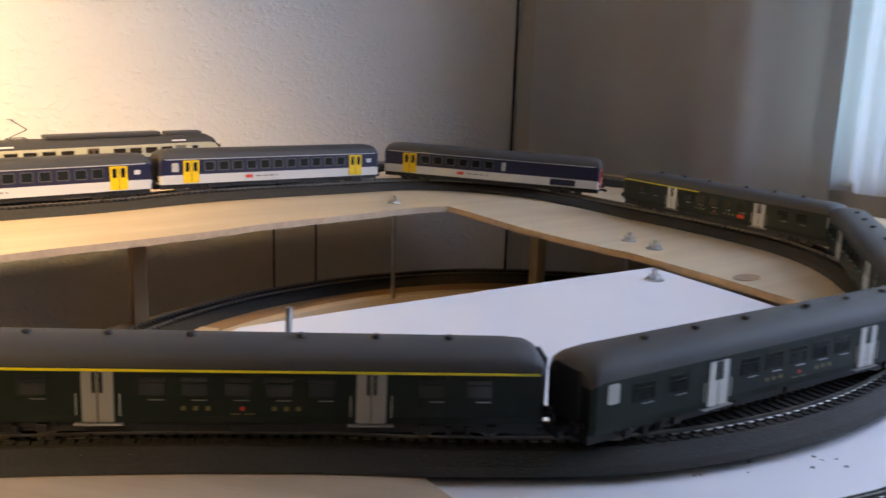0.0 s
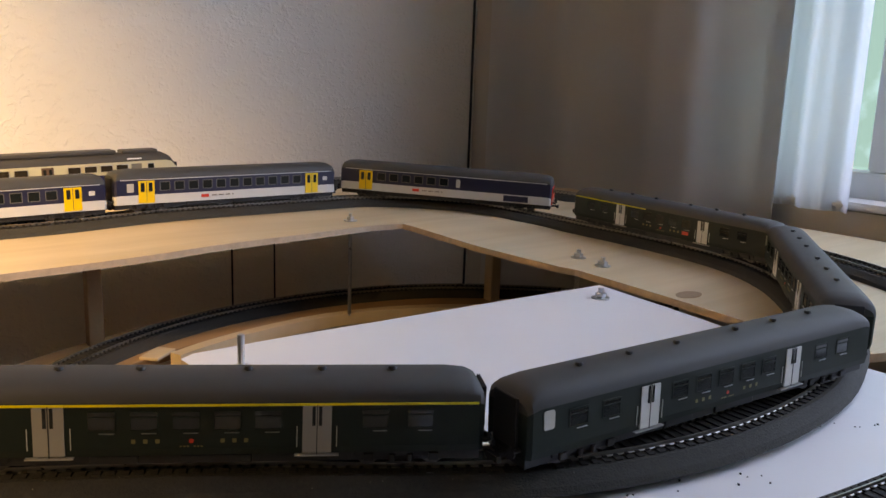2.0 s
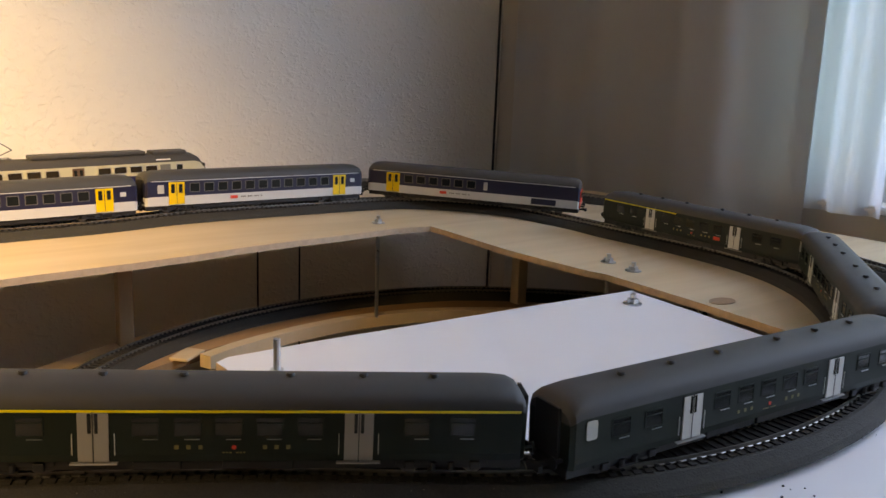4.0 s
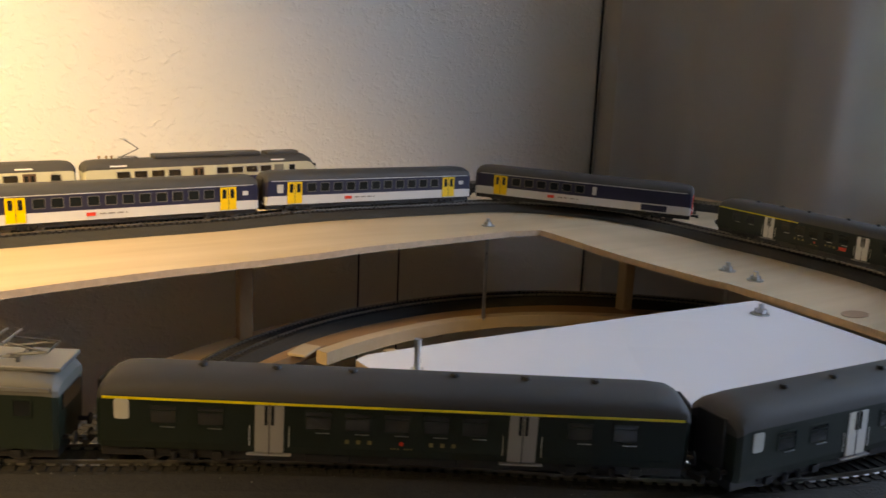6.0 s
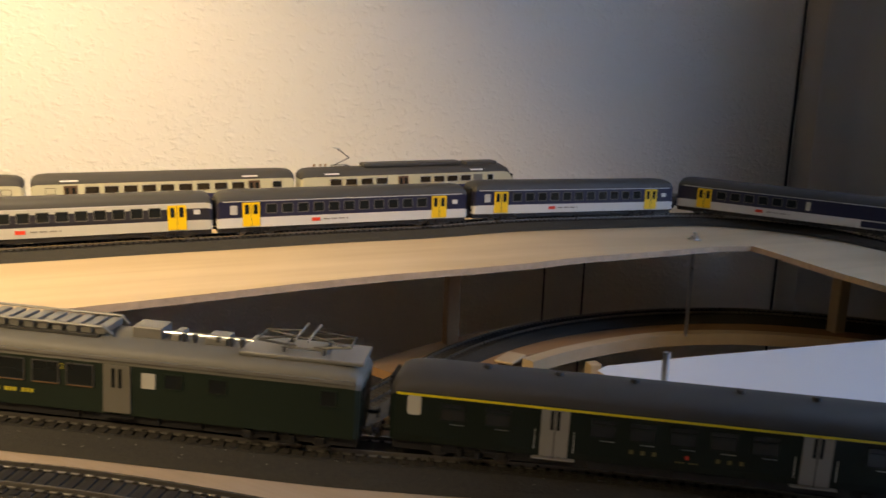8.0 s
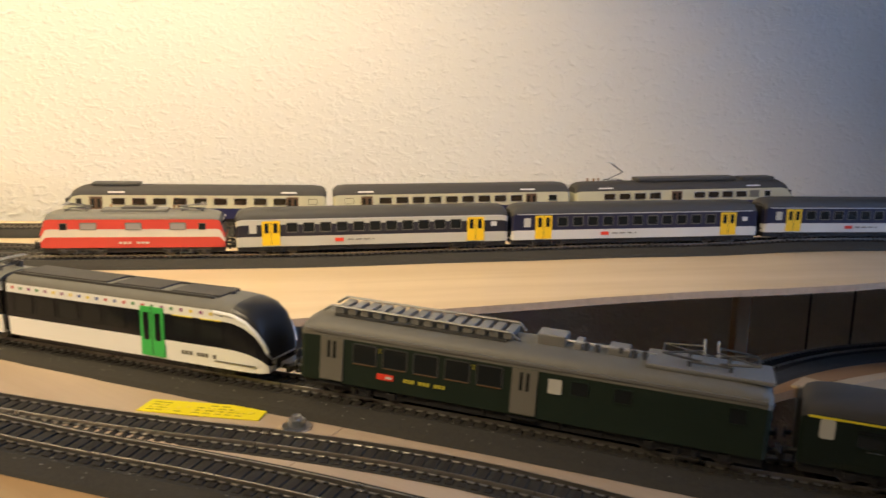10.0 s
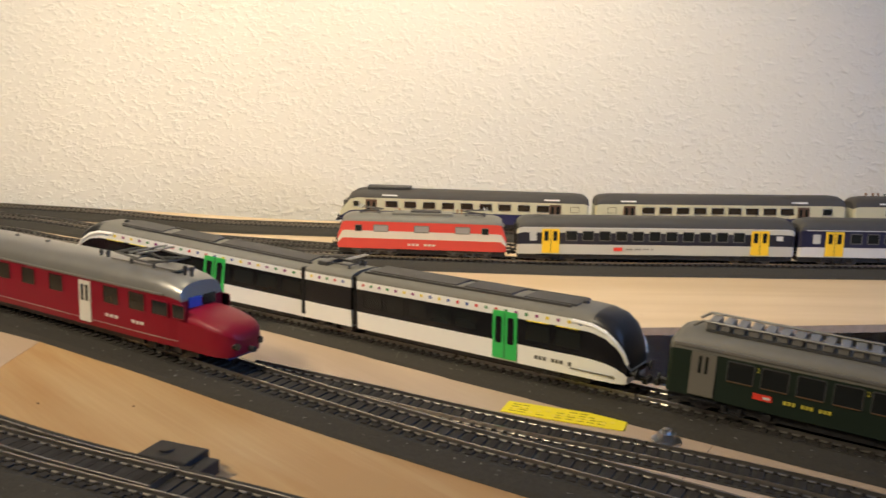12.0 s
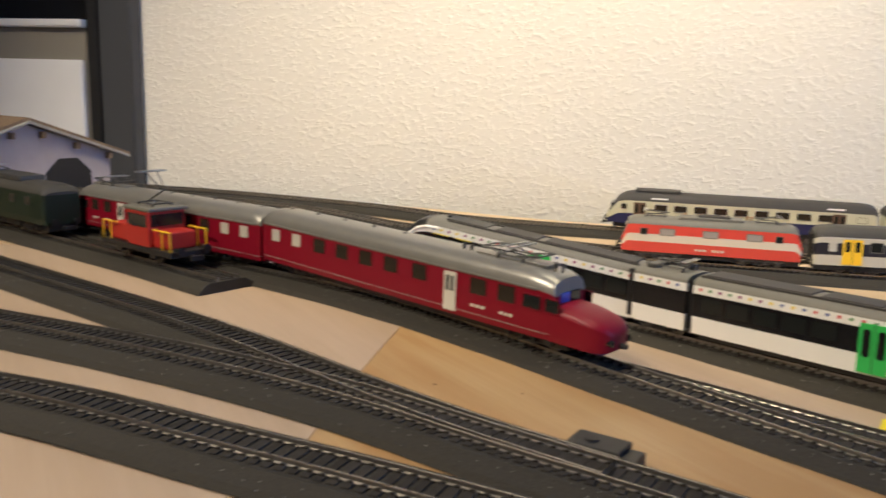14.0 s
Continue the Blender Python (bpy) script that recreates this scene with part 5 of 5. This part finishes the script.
# train on the loop, from the back straight round the curve to the front
s1 = nearest(LOOP, -.535, .744)
put(loco_re("orange-red and cream model electric locomotive on the back track"), LOOP, -.728, .626, .094)
for k, (first, lab_text) in enumerate(((True, "blue and pale grey first-class model coach with yellow doors"), (False, "blue and pale grey model coach with yellow doors"), (False, "blue and pale grey model coach with yellow doors"))):
    o, L = npz_coach(lab_text, first)
    stand(o, LOOP, s1 + (0, .270, .544)[k], .188)
o, L = npz_coach("blue and pale grey model driving trailer with a red cab front", cab=True)
stand(o, LOOP, s1 + .832, .188)
for k, (first, half, pale, logo, roof, lt) in enumerate(((True, True, True, True, "roof_dark", "dark green model coach with short yellow line and pale doors"), (False, False, True, False, "roof_grey", "dark green model coach with pale doors on the curve"), (False, False, True, False, "roof_grey", "dark green second-class model coach with pale doors"), (True, False, False, False, "roof_grey", "dark green first-class model coach with yellow line and grey doors"))):
    made = green_coach(lt, first, half=half, pale=pale, logo=logo, roof=roof, blind=0 if k == 0 else -.117)
    tgt = ((.392, .873), (.410, .633), (.236, .456), (-.0218, .416))[k]
    put(made, LOOP, tgt[0], tgt[1], .184, flip=k > 0)
put(railcar_green("dark green model motor railcar with a grey roof and folded pantograph"), LOOP, -.277, .39, .160, flip=True)
put(thurbo_end("white and black articulated model railcar end with green doors"), LOOP, -.5065, .389, .13, flip=True)
put(thurbo_power("short white and black power section with folded pantograph"), LOOP, -.6265, .391, .03, flip=True)
put(thurbo_end("white and black articulated model railcar end with green doors"), LOOP, -.7440, .365, .13)

# cream and blue unit on the outer track
hd, tl = Vector((-1.045, .626)), Vector((-.295, 1.085))
mid = (hd + tl) / 2
so = .165 + nearest(OUTER, mid.x - .5230 * .016, mid.y + .8523 * .016)
for k, (kind, lt) in enumerate((("cab", "cream and dark blue model driving car with brown doors"), ("middle", "cream and dark blue model middle car with brown doors"), ("motor", "cream and dark blue model motor car with a raised pantograph"))):
    o, L = emu_car(lt, kind)
    stand(o, OUTER, so + (k - 1) * .2945, .196)

# crimson railcar
put(arrow_car("crimson streamlined model railcar with a silver roof"), RED, -.7255, .247, .21, flip=True)
put(arrow_car("crimson streamlined model railcar coupled behind the first"), RED, -1.0295, .215, .21)

put(shunter("orange-red model shunting tractor with yellow handrails on the stub track"), SPUR, -.977, .182, .05, flip=True, k=1.17)
put(crocodile("dark green model electric locomotive on the stub track"), SPUR, -1.206, .15, .1, flip=True, k=1.12)


# ---- the end of the wall: dark upright, white cabinet, engine shed ----
def block(name, parent, u0, u1, v0, v1, z0, z1, material, label="", bev=.002):
    """A box laid along the long wall."""
    bm = bmesh.new()
    q = [along(u0, v0), along(u1, v0), along(u1, v1), along(u0, v1)]
    lo, hi = [bm.verts.new((*p, z0)) for p in q], [bm.verts.new((*p, z1)) for p in q]
    bm.faces.new(lo[::-1]), bm.faces.new(hi)
    for i in range(4):
        bm.faces.new((lo[i - 1], lo[i], hi[i], hi[i - 1]))
    bmesh.ops.recalc_face_normals(bm, faces=bm.faces)
    bmesh.ops.bevel(bm, geom=bm.edges[:], offset=bev, segments=2, affect="EDGES")
    return part(name, bm, material, parent, label)


up = thing("shelf_upright", "tall anthracite shelf upright standing against the wall", "shelf")
block("post", up, 2.247, 2.302, .002, .03, FLOOR, 1.3, "post")
block("side_panel", up, 2.3025, 2.322, .002, .032, FLOOR, 1.3, "black")
cab = thing("cabinet", "white cabinet with a taupe rail and dark glazed top", "cabinet")
block("body", cab, 2.324, 3.25, .002, .030, FLOOR, .240, "olive")
block("drawer_front", cab, 2.327, 3.24, .0305, .040, .060, .192, "reveal", "white drawer front")
block("drawer_front", cab, 2.327, 3.24, .0305, .040, -.12, .050, "reveal", "white drawer front")
block("top_board", cab, 2.324, 3.25, .002, .044, .2405, .2520, "reveal", "white top board")
block("glazed_door", cab, 2.324, 3.25, .002, .020, .2525, .85, "gloss_black", "dark glazed upper door")

shed = thing("engine_shed", "grey two-road model engine shed with brown roof and arched doors", "model building")
SW, SD, SE, SP = .115, .16, .068, .108
shed.matrix_basis = Matrix.Translation((-1.455, .235, .0)) @ Matrix.Rotation(radians(10), 4, "Z")
bm = bmesh.new()
out2 = [(-SW, 0), (SW, 0), (SW, SE), (0, SP), (-SW, SE)]
fr = [bm.verts.new((0, y, z)) for y, z in out2]
bk = [bm.verts.new((-SD, y, z)) for y, z in out2]
bm.faces.new(fr), bm.faces.new(bk[::-1])
for i in range(5):
    bm.faces.new((fr[i - 1], fr[i], bk[i], bk[i - 1]))
part("wall", bm, "shed_wall", shed, "grey rendered walls")
for s in (-1, 1):
    bm = bmesh.new()
    a, c = Vector((0, 0, SP + .004)), Vector((0, s * (SW + .022), SE - .0045))
    n = Vector((0, s * .33, .94)) * .004
    pts = [p + Vector((x, 0, 0)) for x in (.012, -SD - .01) for p in (a, c, c + n, a + n)]
    v = [bm.verts.new(p) for p in pts]
    bm.faces.new(v[:4]), bm.faces.new(v[4:][::-1])
    for i in range(4):
        bm.faces.new((v[i - 1 if i else 3], v[i], v[i + 4], v[(i - 1 if i else 3) + 4]))
    part("roof", bm, "shed_roof", shed, "brown tiled roof slope")
    bm = bmesh.new()
    rod(bm, (.0125, 0, SP + .002), (.0125, s * (SW + .022), SE - .006), .0022, 6)
    part("barge_board", bm, "door_grey", shed)
    y = s * .055
    pts = rounded(.062, .062, .018, 1)
    bm = bmesh.new()
    f = [bm.verts.new((.0015, y + p, .031 + q if q > 0 else 0)) for p, q in pts]
    bm.faces.new(f)
    g = [bm.verts.new((-.004, c2.co.y, c2.co.z)) for c2 in f]
    for i in range(len(f)):
        try:
            bm.faces.new((f[i - 1], f[i], g[i], g[i - 1]))
        except ValueError:
            pass
    part("door_opening", bm, "black", shed, "dark arched shed door")
    for k in range(3):
        part("rafter", boxed(.001, .011, s * (.02 + .045 * k) - .0025, s * (.02 + .045 * k) + .0025, SP - .012 - .33 * (.02 + .045 * k), SP - .004 - .33 * (.02 + .045 * k)), "shed_roof", shed)

# two thin rods drawn for dark panel joints under the boards, and a filled knot in the plywood
for u in (.495, .421):
    bm = bmesh.new()
    rod(bm, (*along(u, .004), FLOOR), (*along(u, .004), -.02), .0016, 6)
    tagged(link("cable", bm, "black"), "thin dark rod standing in for a panel joint under the boards", "cable", "cables on the wall")
bm = bmesh.new()
rod(bm, (0, 0, .0002), (0, 0, .0006), .011, 24)
kn = link("wood_knot", bm, "knot", m=Matrix.Translation((.338, .700, level(.338, .700))) @ Matrix.Rotation(.6, 4, "Z") @ Matrix.Diagonal((1.3, .8, 1, 1)))
tagged(kn, "brown filled knot in the pale plywood board", "knot")

# dust and tiny scraps on the boards
rng = random.Random(9)
bm = bmesh.new()
for _ in range(90):
    x, y = rng.uniform(-1.0, .05), rng.uniform(.05, .9)
    if inside((x, y), [(-.95, .0), (-.3, .0), (-.3, .36), (-.6, .30), (-.95, .2)]) or inside((x, y), [(-.5, .56), (.0, .93), (-.1, .97), (-.55, .62)]):
        bmesh.ops.create_icosphere(bm, subdivisions=1, radius=rng.uniform(.0002, .0007), matrix=Matrix.Translation((x, y, level(x, y) + .0003)))
tagged(link("scraps", bm, "brown"), "tiny dark scraps lying on the boards", "scraps", kind="stuff")

# pale grains of grit on the shoulders of the roadbeds
rng = random.Random(12)
verts, faces = [], []
for path, n, lo, hi in ((LOOP, 420, -.85, .2), (RED, 420, -.95, -.15), (F1, 150, -.9, -.3), (F2, 220, -.95, -.25), (F3, 120, -1.1, -.6)):
    run = [k for k in range(1, len(path) - 1) if lo < path[k].x < hi and path[k].y < .47]
    for _ in range(n):
        k = rng.choice(run)
        t = (path[k + 1] - path[k - 1]).normalized()
        w = rng.choice((-1, 1)) * rng.uniform(.0145, .0222)
        x, y = path[k].x - t.y * w + t.x * rng.uniform(0, .006), path[k].y + t.x * w
        z = level(x, y) + (.0080 if abs(w) < .0158 else .0080 - (abs(w) - .0158) * .67)
        e, b = rng.uniform(.00018, .00050), len(verts)
        verts += [(x - e, y, z), (x + e, y, z), (x, y - e, z), (x, y + e, z), (x, y, z + e * 1.3)]
        faces += [(b, b + 2, b + 4), (b + 2, b + 1, b + 4), (b + 1, b + 3, b + 4), (b + 3, b, b + 4)]
grit = bpy.data.meshes.new("grit")
grit.from_pydata(verts, [], faces)
grit.materials.append(M["grit"])
tagged(new("grit", grit), "pale grains of grit scattered on the dark roadbeds", "grit", kind="stuff")
